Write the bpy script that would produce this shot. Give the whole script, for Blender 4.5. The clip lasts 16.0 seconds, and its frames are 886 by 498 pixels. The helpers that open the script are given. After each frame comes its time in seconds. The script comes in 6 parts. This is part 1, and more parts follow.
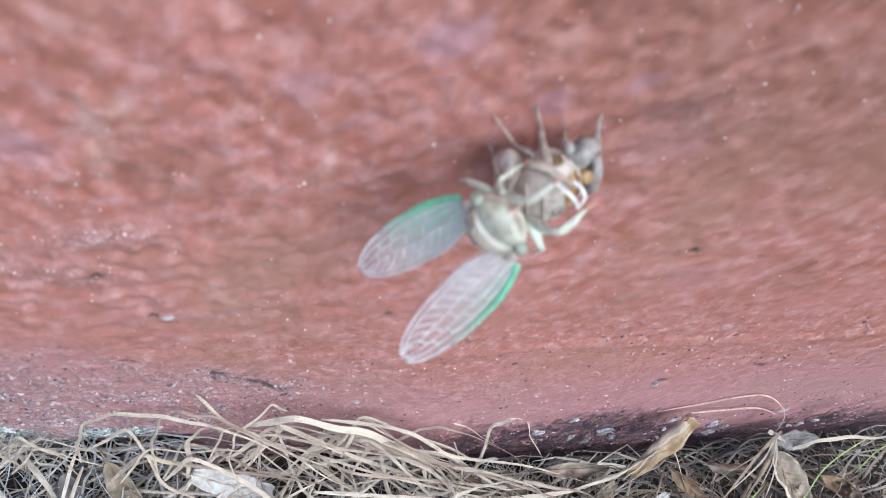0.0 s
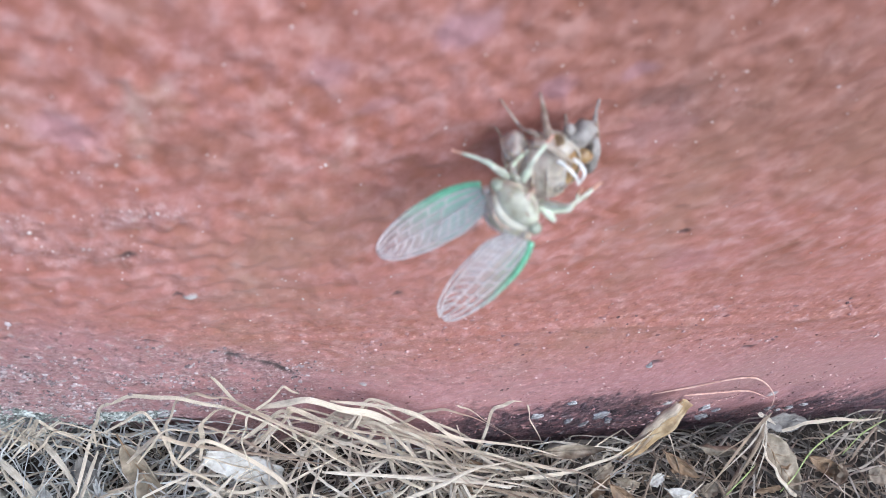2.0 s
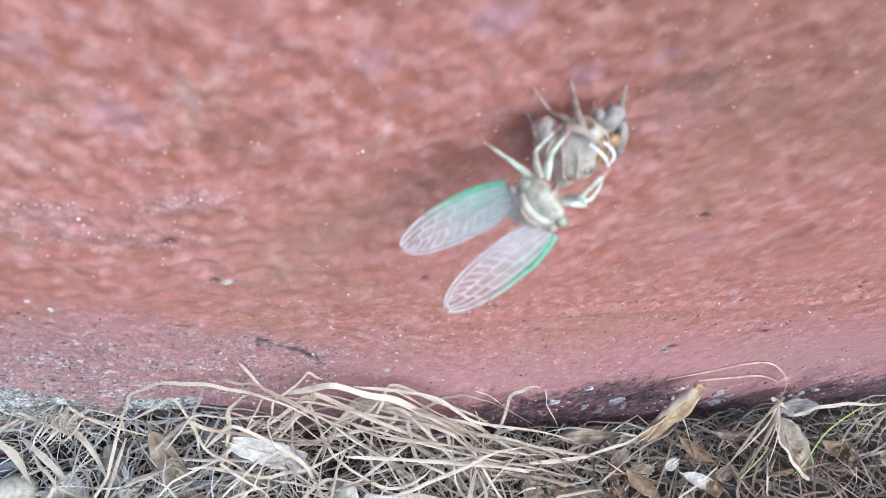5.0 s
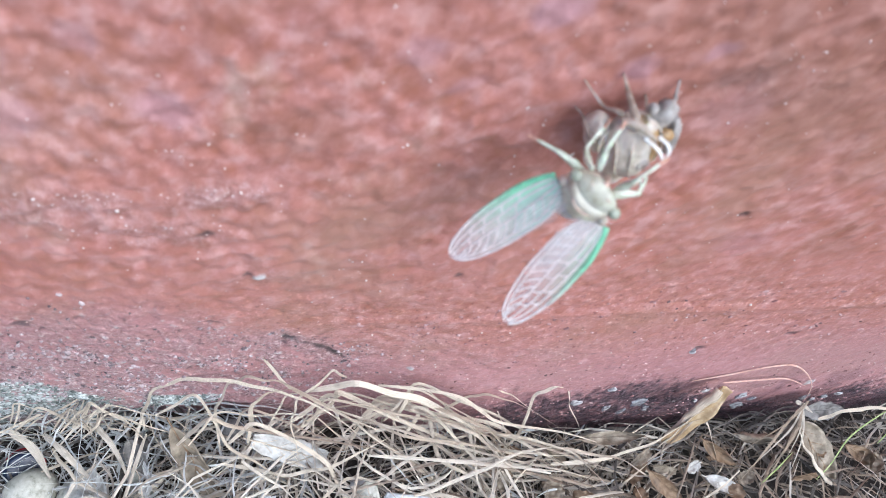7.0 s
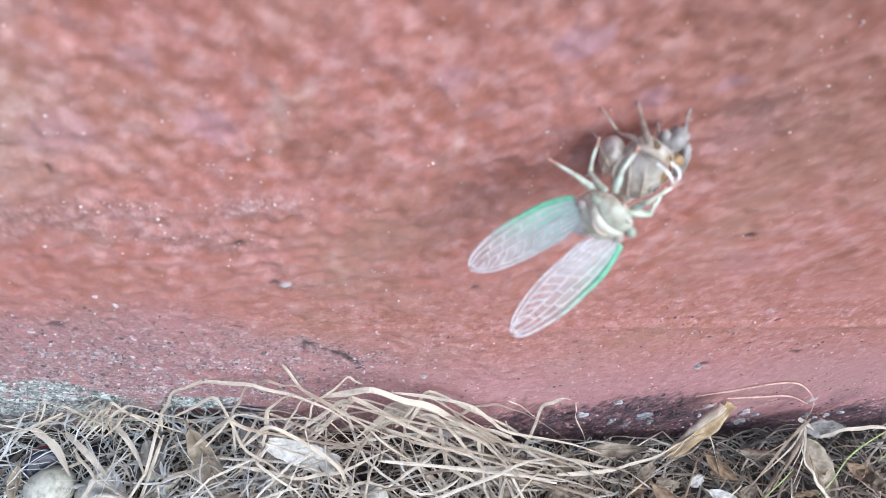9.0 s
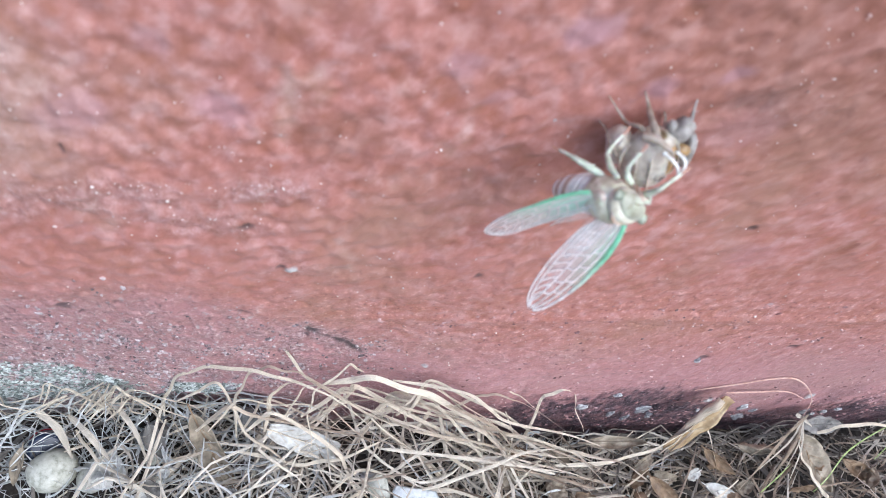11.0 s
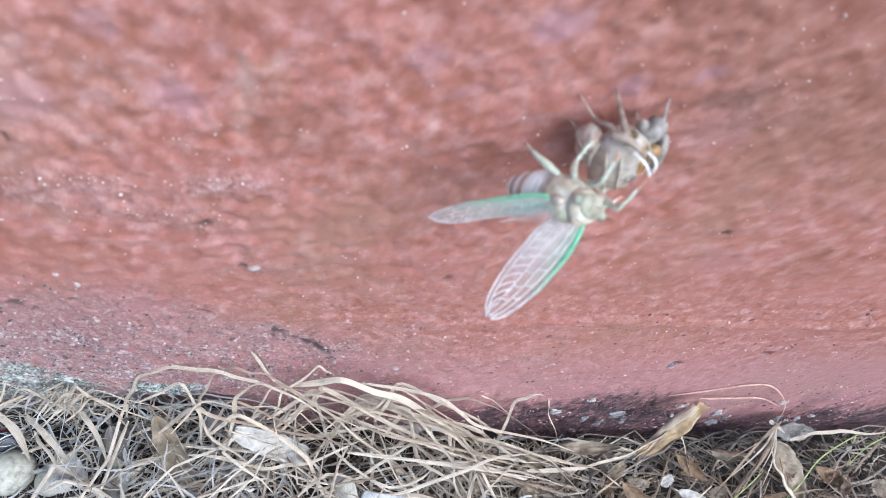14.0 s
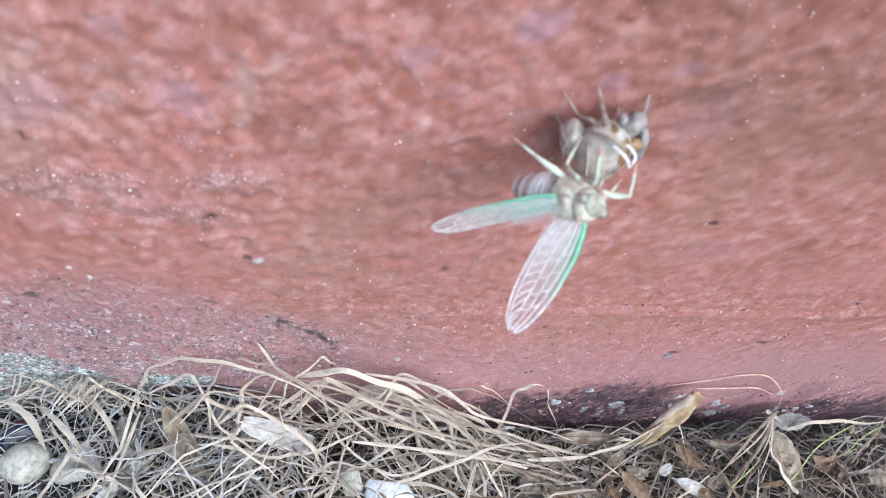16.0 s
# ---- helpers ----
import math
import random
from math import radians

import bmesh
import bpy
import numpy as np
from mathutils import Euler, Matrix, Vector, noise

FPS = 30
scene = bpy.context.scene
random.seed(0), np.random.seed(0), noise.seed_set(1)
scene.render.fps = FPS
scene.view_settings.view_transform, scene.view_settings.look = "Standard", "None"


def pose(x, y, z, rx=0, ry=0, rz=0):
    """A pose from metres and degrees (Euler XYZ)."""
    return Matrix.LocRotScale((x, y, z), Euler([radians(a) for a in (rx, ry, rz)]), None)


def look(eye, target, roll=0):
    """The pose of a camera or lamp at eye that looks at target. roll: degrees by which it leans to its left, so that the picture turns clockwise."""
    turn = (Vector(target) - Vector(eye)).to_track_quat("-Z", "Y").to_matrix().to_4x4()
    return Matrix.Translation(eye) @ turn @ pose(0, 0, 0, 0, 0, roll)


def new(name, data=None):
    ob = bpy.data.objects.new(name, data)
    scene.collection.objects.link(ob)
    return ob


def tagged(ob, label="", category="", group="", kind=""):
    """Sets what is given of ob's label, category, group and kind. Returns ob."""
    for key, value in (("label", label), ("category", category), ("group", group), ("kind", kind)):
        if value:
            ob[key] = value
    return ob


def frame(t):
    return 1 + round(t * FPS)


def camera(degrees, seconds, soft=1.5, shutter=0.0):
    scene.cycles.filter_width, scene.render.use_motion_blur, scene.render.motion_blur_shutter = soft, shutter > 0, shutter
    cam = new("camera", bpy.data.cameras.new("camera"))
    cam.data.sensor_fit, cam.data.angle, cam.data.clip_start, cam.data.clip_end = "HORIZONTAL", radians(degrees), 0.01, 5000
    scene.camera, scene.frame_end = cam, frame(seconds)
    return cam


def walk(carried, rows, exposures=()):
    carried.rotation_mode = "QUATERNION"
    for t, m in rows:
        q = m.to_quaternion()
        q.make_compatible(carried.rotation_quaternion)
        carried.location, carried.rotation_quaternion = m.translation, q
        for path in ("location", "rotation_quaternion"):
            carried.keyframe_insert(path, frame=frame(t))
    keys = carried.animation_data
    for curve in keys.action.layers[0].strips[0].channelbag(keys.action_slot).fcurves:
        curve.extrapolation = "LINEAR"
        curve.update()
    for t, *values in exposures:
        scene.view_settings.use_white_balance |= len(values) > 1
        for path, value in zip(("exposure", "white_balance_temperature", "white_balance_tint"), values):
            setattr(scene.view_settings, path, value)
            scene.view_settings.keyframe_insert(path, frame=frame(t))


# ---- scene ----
# ---- camera and its way ----
cam = camera(65.9, 16.0, 0.56)
cam.data.dof.use_dof, cam.data.dof.focus_distance, cam.data.dof.aperture_fstop = True, 0.335, 16.0
PATH = [
    (0.0, -0.03595, -0.09517, 0.35668, 31.682, -5.442, -6.047),
    (0.5, -0.03558, -0.09601, 0.35825, 31.909, -5.895, -6.651),
    (1.0, -0.03778, -0.10350, 0.36059, 31.717, -5.734, -6.594),
    (1.5, -0.04286, -0.10564, 0.36428, 31.906, -5.772, -6.483),
    (2.0, -0.04199, -0.10724, 0.36405, 31.969, -5.704, -6.489),
    (2.5, -0.04037, -0.10749, 0.36519, 31.714, -5.442, -7.114),
    (3.0, -0.04677, -0.11011, 0.36136, 31.691, -5.830, -6.696),
    (3.5, -0.05082, -0.11136, 0.36425, 31.832, -5.677, -6.712),
    (3.7, -0.05009, -0.11202, 0.36439, 31.500, -5.629, -6.814),
    (5.8, -0.05078, -0.11472, 0.36884, 31.804, -4.823, -6.494),
    (6.0, -0.04928, -0.11718, 0.36568, 31.663, -4.796, -6.348),
    (6.5, -0.05426, -0.11640, 0.36251, 31.621, -4.896, -6.093),
    (7.0, -0.06074, -0.11151, 0.36343, 31.660, -5.284, -6.036),
    (7.5, -0.05804, -0.11543, 0.36090, 31.360, -5.172, -5.291),
    (8.0, -0.05940, -0.11490, 0.36333, 31.780, -5.162, -5.072),
    (8.5, -0.06403, -0.11546, 0.36552, 32.329, -5.764, -4.794),
    (9.0, -0.06645, -0.11651, 0.37219, 32.564, -5.606, -4.710),
    (9.2, -0.06777, -0.12038, 0.36912, 32.039, -5.788, -4.371),
    (11.3, -0.06892, -0.11932, 0.37413, 32.123, -6.255, -3.831),
    (11.5, -0.07388, -0.11688, 0.37574, 31.953, -6.356, -3.776),
    (12.0, -0.07905, -0.11841, 0.37300, 32.089, -6.397, -3.780),
    (12.5, -0.07910, -0.11726, 0.37491, 32.742, -6.692, -3.504),
    (13.0, -0.07495, -0.11946, 0.37519, 32.324, -6.492, -3.788),
    (13.5, -0.06724, -0.11410, 0.37770, 32.369, -6.613, -3.717),
    (14.0, -0.06284, -0.11705, 0.36740, 32.247, -7.792, -3.945),
    (14.5, -0.06334, -0.11903, 0.36973, 31.652, -7.524, -3.498),
    (15.0, -0.06426, -0.11826, 0.37394, 31.661, -7.147, -3.846),
    (15.5, -0.06201, -0.12304, 0.37256, 31.767, -7.594, -3.700),
    (16.0, -0.05936, -0.12399, 0.37435, 32.108, -6.913, -3.810),
]
walk(cam, [(t, pose(x, y, z, rx, ry, rz)) for t, x, y, z, rx, ry, rz in PATH],
     [(0.0, 0.44, 5400, 6), (1.0, 0.51, 5400, 6), (1.5, 0.47, 5400, 6), (3.5, 0.57, 5400, 6), (7.0, 0.60, 5400, 6), (9.0, 0.57, 5400, 6), (12.5, 0.55, 5400, 6), (16.0, 0.55, 5400, 6)])

# ---- daylight: open shade under a bright, hazy sky ----
SUN_HEIGHT, SUN_SIDE = 44.0, 32.0
world = bpy.data.worlds.new("sky")
scene.world = world
world.use_nodes = True
wn = world.node_tree
sky = wn.nodes.new("ShaderNodeTexSky")
sky.sky_type, sky.sun_disc = "NISHITA", False
sky.sun_elevation, sky.sun_rotation = radians(SUN_HEIGHT), radians(180 - SUN_SIDE)
sky.air_density, sky.dust_density, sky.ozone_density = 1.0, 4.0, 1.0
wn.links.new(sky.outputs["Color"], wn.nodes["Background"].inputs["Color"])
wn.nodes["Background"].inputs["Strength"].default_value = 0.15
sun_data = bpy.data.lights.new("sun", "SUN")
sun_data.energy, sun_data.angle, sun_data.color = 1.15, radians(55), (1.0, 0.97, 0.93)
sun = new("sun", sun_data)
sun.matrix_world = look((math.sin(radians(SUN_SIDE)), -math.cos(radians(SUN_SIDE)), math.tan(radians(SUN_HEIGHT))), (0, 0, 0))


# ---- noise on arrays ----
def smooth(a):
    a = np.clip(a, 0.0, 1.0)
    return a * a * (3 - 2 * a)


def hashed(ix, iy, seed):
    h = (ix.astype(np.int64) * 374761393 + iy.astype(np.int64) * 668265263 + seed * 1274126177) & 0xFFFFFFFF
    h = ((h ^ (h >> 13)) * 1103515245) & 0xFFFFFFFF
    return ((h ^ (h >> 16)) & 0xFFFF) / 65535.0


def grain(x, y, size, seed=0):
    """Smooth noise from -1 to 1 with lumps of the given size."""
    u, v = x / size, y / size
    iu, iv = np.floor(u), np.floor(v)
    fu, fv = u - iu, v - iv
    su, sv = fu * fu * fu * (fu * (fu * 6 - 15) + 10), fv * fv * fv * (fv * (fv * 6 - 15) + 10)
    total = 0.0
    for du in (0, 1):
        for dv in (0, 1):
            a = hashed(iu + du, iv + dv, seed) * 2 * np.pi
            dot = np.cos(a) * (fu - du) + np.sin(a) * (fv - dv)
            total = total + dot * (su if du else 1 - su) * (sv if dv else 1 - sv)
    return np.clip(total * 1.5, -1, 1)


def rough(x, y, size, seed=0, octaves=4, gain=0.5):
    total, amp, norm = 0.0, 1.0, 0.0
    for k in range(octaves):
        total = total + amp * grain(x, y, size / 2 ** k, seed + 17 * k)
        norm += amp
        amp *= gain
    return total / norm


# ---- materials ----
def shader(name, roughness=0.6, metallic=0.0):
    m = bpy.data.materials.new(name)
    m.use_nodes = True
    b = m.node_tree.nodes["Principled BSDF"]
    b.inputs["Roughness"].default_value, b.inputs["Metallic"].default_value = roughness, metallic
    return m, m.node_tree, b


def node(tree, kind, values=(), **props):
    n = tree.nodes.new(kind)
    for key, value in props.items():
        if key == "blend_type":
            n.blend_type = value
        elif key == "operation":
            n.operation = value
        elif key == "data_type":
            n.data_type = value
        elif key == "attribute_name":
            n.attribute_name = value
        elif key == "feature":
            n.feature = value
    for key, value in dict(values).items():
        n.inputs[key].default_value = value
    return n


def ramp(tree, source, stops):
    n = tree.nodes.new("ShaderNodeValToRGB")
    el = n.color_ramp.elements
    while len(el) < len(stops):
        el.new(0.5)
    for e, (p, c) in zip(el, stops):
        e.position, e.color = p, (*c, 1)
    tree.links.new(source, n.inputs["Fac"])
    return n.outputs["Color"]


def mixed(tree, fac, a, b, how="MIX"):
    n = node(tree, "ShaderNodeMix", data_type="RGBA", blend_type=how)
    for sock, value in ((n.inputs[0], fac), (n.inputs[6], a), (n.inputs[7], b)):
        if isinstance(value, (float, int)):
            sock.default_value = value
        elif isinstance(value, tuple):
            sock.default_value = (*value, 1)
        else:
            tree.links.new(value, sock)
    return n.outputs[2]


def math_node(tree, how, a, b):
    n = node(tree, "ShaderNodeMath", operation=how)
    for sock, value in ((n.inputs[0], a), (n.inputs[1], b)):
        if isinstance(value, (float, int)):
            sock.default_value = value
        else:
            tree.links.new(value, sock)
    return n.outputs[0]


def noise_tex(tree, scale, detail=4.0, rough_=0.55, stretch=None, lean=0.0):
    """Noise in the object's space, stretched along its axes, which lean to one side first."""
    co = tree.nodes.new("ShaderNodeTexCoord")
    n = node(tree, "ShaderNodeTexNoise", {"Scale": scale, "Detail": detail, "Roughness": rough_})
    if stretch:
        mp = node(tree, "ShaderNodeMapping", {"Scale": stretch})
        turned = node(tree, "ShaderNodeMapping", {"Rotation": (0, radians(lean), 0)})
        tree.links.new(co.outputs["Object"], turned.inputs["Vector"])
        tree.links.new(turned.outputs["Vector"], mp.inputs["Vector"])
        tree.links.new(mp.outputs["Vector"], n.inputs["Vector"])
    else:
        tree.links.new(co.outputs["Object"], n.inputs["Vector"])
    return n.outputs["Fac"]


def bump(tree, b, height, distance, strength=1.0):
    n = node(tree, "ShaderNodeBump", {"Distance": distance, "Strength": strength})
    tree.links.new(height, n.inputs["Height"])
    tree.links.new(n.outputs["Normal"], b.inputs["Normal"])


def wall_paint():
    m, t, b = shader("red_masonry_paint", 0.5)
    at = node(t, "ShaderNodeAttribute", attribute_name="wear")
    sp = t.nodes.new("ShaderNodeSeparateColor")
    t.links.new(at.outputs["Color"], sp.inputs["Color"])
    bare, violet, dark_foot = sp.outputs[0], sp.outputs[1], sp.outputs[2]
    at2 = node(t, "ShaderNodeAttribute", attribute_name="marks")
    sp2 = t.nodes.new("ShaderNodeSeparateColor")
    t.links.new(at2.outputs["Color"], sp2.inputs["Color"])
    pale, black, moss = sp2.outputs[0], sp2.outputs[1], sp2.outputs[2]
    big = noise_tex(t, 46.0, 5.0, 0.6, (1, 1, 0.75), -28.0)
    at3 = node(t, "ShaderNodeAttribute", attribute_name="grime")
    sp3 = t.nodes.new("ShaderNodeSeparateColor")
    t.links.new(at3.outputs["Color"], sp3.inputs["Color"])
    brown, coarse, chalky = sp3.outputs[0], sp3.outputs[1], sp3.outputs[2]
    mid = mixed(t, coarse, noise_tex(t, 165.0, 5.0, 0.62, (1, 1, 0.8), -33.0), noise_tex(t, 190.0, 5.0, 0.64, (1, 1, 0.85)))
    fine = noise_tex(t, 560.0, 4.0, 0.65, (1, 1, 0.8))
    red = ramp(t, big, [(0.28, (0.348, 0.169, 0.120)), (0.42, (0.376, 0.154, 0.117)), (0.56, (0.423, 0.184, 0.160)), (0.70, (0.470, 0.229, 0.209))])
    red = mixed(t, 0.65, red, ramp(t, mid, [(0.34, (0.315, 0.122, 0.080)), (0.5, (0.425, 0.192, 0.165)), (0.65, (0.560, 0.330, 0.312))]))
    drab = noise_tex(t, 11.0, 4.0, 0.6)
    red = mixed(t, ramp(t, drab, [(0.50, (0, 0, 0)), (0.66, (0.7, 0.7, 0.7))]), red, (0.34, 0.19, 0.138))
    red = mixed(t, chalky, red, ramp(t, mid, [(0.35, (0.40, 0.26, 0.20)), (0.65, (0.58, 0.45, 0.40))]))
    red = mixed(t, brown, red, ramp(t, mid, [(0.35, (0.215, 0.098, 0.070)), (0.65, (0.335, 0.165, 0.125))]))
    red = mixed(t, math_node(t, "MULTIPLY", coarse, 0.8), red, mixed(t, 1.0, red, ramp(t, fine, [(0.33, (0.40, 0.36, 0.40)), (0.42, (1, 1, 1)), (0.57, (1, 1, 1)), (0.64, (1.5, 1.75, 1.75))]), "MULTIPLY"))
    col = mixed(t, math_node(t, "MULTIPLY", violet, 0.5), red, (0.44, 0.27, 0.325))
    grit = ramp(t, fine, [(0.39, (0.07, 0.065, 0.07)), (0.45, (0.37, 0.245, 0.25)), (0.55, (0.43, 0.315, 0.325)), (0.61, (0.70, 0.66, 0.66))])
    col = mixed(t, math_node(t, "MULTIPLY", bare, 0.5), col, grit)
    # near-black to grey violet specks for the dark band at the foot
    dark_specks = ramp(t, fine, [(0.36, (0.016, 0.013, 0.020)), (0.54, (0.060, 0.036, 0.050)), (0.65, (0.20, 0.17, 0.19))])
    col = mixed(t, dark_foot, col, dark_specks)
    mossy = ramp(t, fine, [(0.38, (0.04, 0.05, 0.04)), (0.46, (0.20, 0.23, 0.205)), (0.54, (0.34, 0.37, 0.35)), (0.61, (0.62, 0.65, 0.63))])
    col = mixed(t, moss, col, mossy)
    col = mixed(t, pale, col, ramp(t, fine, [(0.38, (0.34, 0.33, 0.34)), (0.6, (0.70, 0.69, 0.68))]))
    col = mixed(t, black, col, (0.045, 0.038, 0.042))
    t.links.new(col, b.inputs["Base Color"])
    t.links.new(ramp(t, mid, [(0.3, (0.34, 0.34, 0.34)), (0.7, (0.52, 0.52, 0.52))]), b.inputs["Roughness"])
    h = math_node(t, "ADD", math_node(t, "MULTIPLY", mid, 0.55), math_node(t, "MULTIPLY", fine, math_node(t, "ADD", 0.06, math_node(t, "MULTIPLY", math_node(t, "ADD", bare, math_node(t, "ADD", moss, math_node(t, "ADD", dark_foot, math_node(t, "MULTIPLY", coarse, 0.12)))), 1.1))))
    bump(t, b, h, 0.0015, 0.85)
    return m


def dull(name, low, mid_, high, scale, roughness=0.7, relief=0.0004, stretch=None, per=""):
    """A matt natural surface: three shades by noise, and a shade of its own for each piece."""
    m, t, b = shader(name, roughness)
    n = noise_tex(t, scale, 5.0, 0.6, stretch)
    col = ramp(t, n, [(0.30, low), (0.5, mid_), (0.70, high)])
    if per == "island":
        g = t.nodes.new("ShaderNodeNewGeometry")
        col = mixed(t, 0.75, col, ramp(t, g.outputs["Random Per Island"], [(0.0, low), (0.35, mid_), (0.8, high), (1.0, mid_)]))
    elif per == "object":
        g = t.nodes.new("ShaderNodeObjectInfo")
        col = mixed(t, 0.5, col, ramp(t, g.outputs["Random"], [(0.0, low), (0.4, mid_), (1.0, high)]))
    t.links.new(col, b.inputs["Base Color"])
    if relief:
        bump(t, b, n, relief, 0.8)
    return m


def fibrous(name, low, mid_, high, per, roughness=0.6):
    """Dry grass: streaks along the blade, darker joints and stains, a shade of its own for each blade."""
    m, t, b = shader(name, roughness)
    uv = t.nodes.new("ShaderNodeUVMap")
    mp = node(t, "ShaderNodeMapping", {"Scale": (9.0, 45.0, 1.0)})
    n = node(t, "ShaderNodeTexNoise", {"Scale": 1.0, "Detail": 4.0, "Roughness": 0.6})
    t.links.new(uv.outputs["UV"], mp.inputs["Vector"])
    t.links.new(mp.outputs["Vector"], n.inputs["Vector"])
    streak = n.outputs["Fac"]
    stain = noise_tex(t, 75.0, 4.0, 0.65)
    if per == "island":
        own = t.nodes.new("ShaderNodeNewGeometry").outputs["Random Per Island"]
    else:
        own = t.nodes.new("ShaderNodeObjectInfo").outputs["Random"]
    col = ramp(t, own, [(0.0, low), (0.3, mid_), (0.75, high), (1.0, mid_)])
    col = mixed(t, 0.5, col, ramp(t, streak, [(0.32, low), (0.5, mid_), (0.68, high)]))
    col = mixed(t, ramp(t, stain, [(0.52, (0, 0, 0)), (0.70, (0.55, 0.55, 0.55))]), col, tuple(c * 0.55 for c in low))
    t.links.new(col, b.inputs["Base Color"])
    bump(t, b, streak, 0.0005, 0.9)
    return m


def waxy(name, colour, glow_through, roughness=0.4, weight=0.35, shade=None, scale=500.0, deep=0.0012):
    """Soft, freshly moulted skin: light sinks a little way in."""
    m, t, b = shader(name, roughness)
    n = noise_tex(t, scale, 4.0)
    t.links.new(ramp(t, n, [(0.38, shade or tuple(c * 0.72 for c in colour)), (0.58, colour)]), b.inputs["Base Color"])
    b.inputs["Subsurface Weight"].default_value = weight
    b.inputs["Subsurface Radius"].default_value = glow_through
    b.inputs["Subsurface Scale"].default_value = deep
    bump(t, b, n, 0.0002, 0.5)
    return m


def film_skin(name, colour, cover, front=0, fade=None, mint=0.0, denser=0.0):
    """Thin milky membrane: partly see-through, partly lit from both sides."""
    m = bpy.data.materials.new(name)
    m.use_nodes = True
    t = m.node_tree
    b = t.nodes["Principled BSDF"]
    b.inputs["Roughness"].default_value = 0.35
    n = noise_tex(t, 330.0, 3.0)
    col = ramp(t, n, [(0.3, tuple(c * 0.85 for c in colour)), (0.7, colour)])
    if fade:
        co = t.nodes.new("ShaderNodeTexCoord")
        xyz = t.nodes.new("ShaderNodeSeparateXYZ")
        t.links.new(co.outputs["Object"], xyz.inputs[0])
        col = mixed(t, ramp(t, math_node(t, "MULTIPLY", xyz.outputs[0], 28.0), [(0.28, (0, 0, 0)), (0.66, (1, 1, 1))]), col, fade)
    if front:
        # the green of the front edge runs out into the wing, most near its root
        co = t.nodes.new("ShaderNodeTexCoord")
        xyz = t.nodes.new("ShaderNodeSeparateXYZ")
        t.links.new(co.outputs["Object"], xyz.inputs[0])
        near_edge = ramp(t, math_node(t, "ADD", math_node(t, "MULTIPLY", xyz.outputs[1], 90.0 * front), 0.5), [(0.40, (0, 0, 0)), (0.85, (1, 1, 1))])
        near_root = ramp(t, math_node(t, "MULTIPLY", xyz.outputs[0], 28.0), [(0.25, (1, 1, 1)), (0.85, (0, 0, 0))])
        if mint:
            col = mixed(t, ramp(t, math_node(t, "MULTIPLY", xyz.outputs[0], 28.0), [(0.22, (mint,) * 3), (0.85, (0, 0, 0))]), col, (0.44, 0.80, 0.64))
        col = mixed(t, mixed(t, 1.0, near_edge, near_root, "MULTIPLY"), col, (0.42, 0.80, 0.58))
    t.links.new(col, b.inputs["Base Color"])
    tl = t.nodes.new("ShaderNodeBsdfTranslucent")
    t.links.new(col, tl.inputs["Color"])
    m1 = node(t, "ShaderNodeMixShader", {0: 0.4})
    t.links.new(b.outputs[0], m1.inputs[1])
    t.links.new(tl.outputs[0], m1.inputs[2])
    tr = t.nodes.new("ShaderNodeBsdfTransparent")
    m2 = t.nodes.new("ShaderNodeMixShader")
    veil = ramp(t, n, [(0.25, (cover - 0.1,) * 3), (0.75, (cover + 0.1,) * 3)])
    if denser:
        # thicker, milkier skin towards the root
        co = t.nodes.new("ShaderNodeTexCoord")
        xyz = t.nodes.new("ShaderNodeSeparateXYZ")
        t.links.new(co.outputs["Object"], xyz.inputs[0])
        veil = mixed(t, 1.0, veil, ramp(t, math_node(t, "MULTIPLY", xyz.outputs[0], 28.0), [(0.28, (denser,) * 3), (0.78, (0, 0, 0))]), "ADD")
    t.links.new(veil, m2.inputs[0])
    t.links.new(tr.outputs[0], m2.inputs[1])
    t.links.new(m1.outputs[0], m2.inputs[2])
    t.links.new(m2.outputs[0], t.nodes["Material Output"].inputs["Surface"])
    return m


PAINT = wall_paint()
SOIL = dull("dark_soil", (0.016, 0.013, 0.011), (0.036, 0.029, 0.024), (0.085, 0.07, 0.056), 260.0, 0.9, 0.002)
STRAW = fibrous("dry_straw", (0.21, 0.17, 0.13), (0.46, 0.405, 0.33), (0.76, 0.695, 0.61), "island")
STRAW_PALE = fibrous("pale_straw", (0.38, 0.30, 0.215), (0.62, 0.525, 0.405), (0.82, 0.735, 0.60), "object", 0.5)
STRAW_TOP = fibrous("bleached_straw", (0.44, 0.365, 0.27), (0.70, 0.62, 0.50), (0.88, 0.82, 0.71), "island", 0.5)
# brown straw, its colour also darkened for the shade on the mat's right
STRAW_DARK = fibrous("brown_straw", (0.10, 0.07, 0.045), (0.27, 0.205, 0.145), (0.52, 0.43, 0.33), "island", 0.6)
STRAW_GREY = fibrous("weathered_straw", (0.17, 0.17, 0.165), (0.57, 0.57, 0.55), (0.90, 0.91, 0.89), "island", 0.65)
# the shade deep in the mat is put into this straw's colour
STRAW_DEEP = fibrous("shade_dark_straw", (0.045, 0.038, 0.030), (0.13, 0.11, 0.092), (0.30, 0.27, 0.235), "island", 0.7)
TENDRIL = dull("reddish_stalk", (0.50, 0.30, 0.24), (0.66, 0.44, 0.37), (0.76, 0.58, 0.50), 300.0, 0.5, 0.0001)
GREEN_BLADE = dull("green_grass", (0.16, 0.22, 0.06), (0.30, 0.38, 0.13), (0.46, 0.52, 0.26), 300.0, 0.5, 0.0002)
LEAF_BROWN = dull("brown_dead_leaf", (0.09, 0.055, 0.032), (0.20, 0.13, 0.075), (0.36, 0.265, 0.175), 150.0, 0.6, 0.0005)
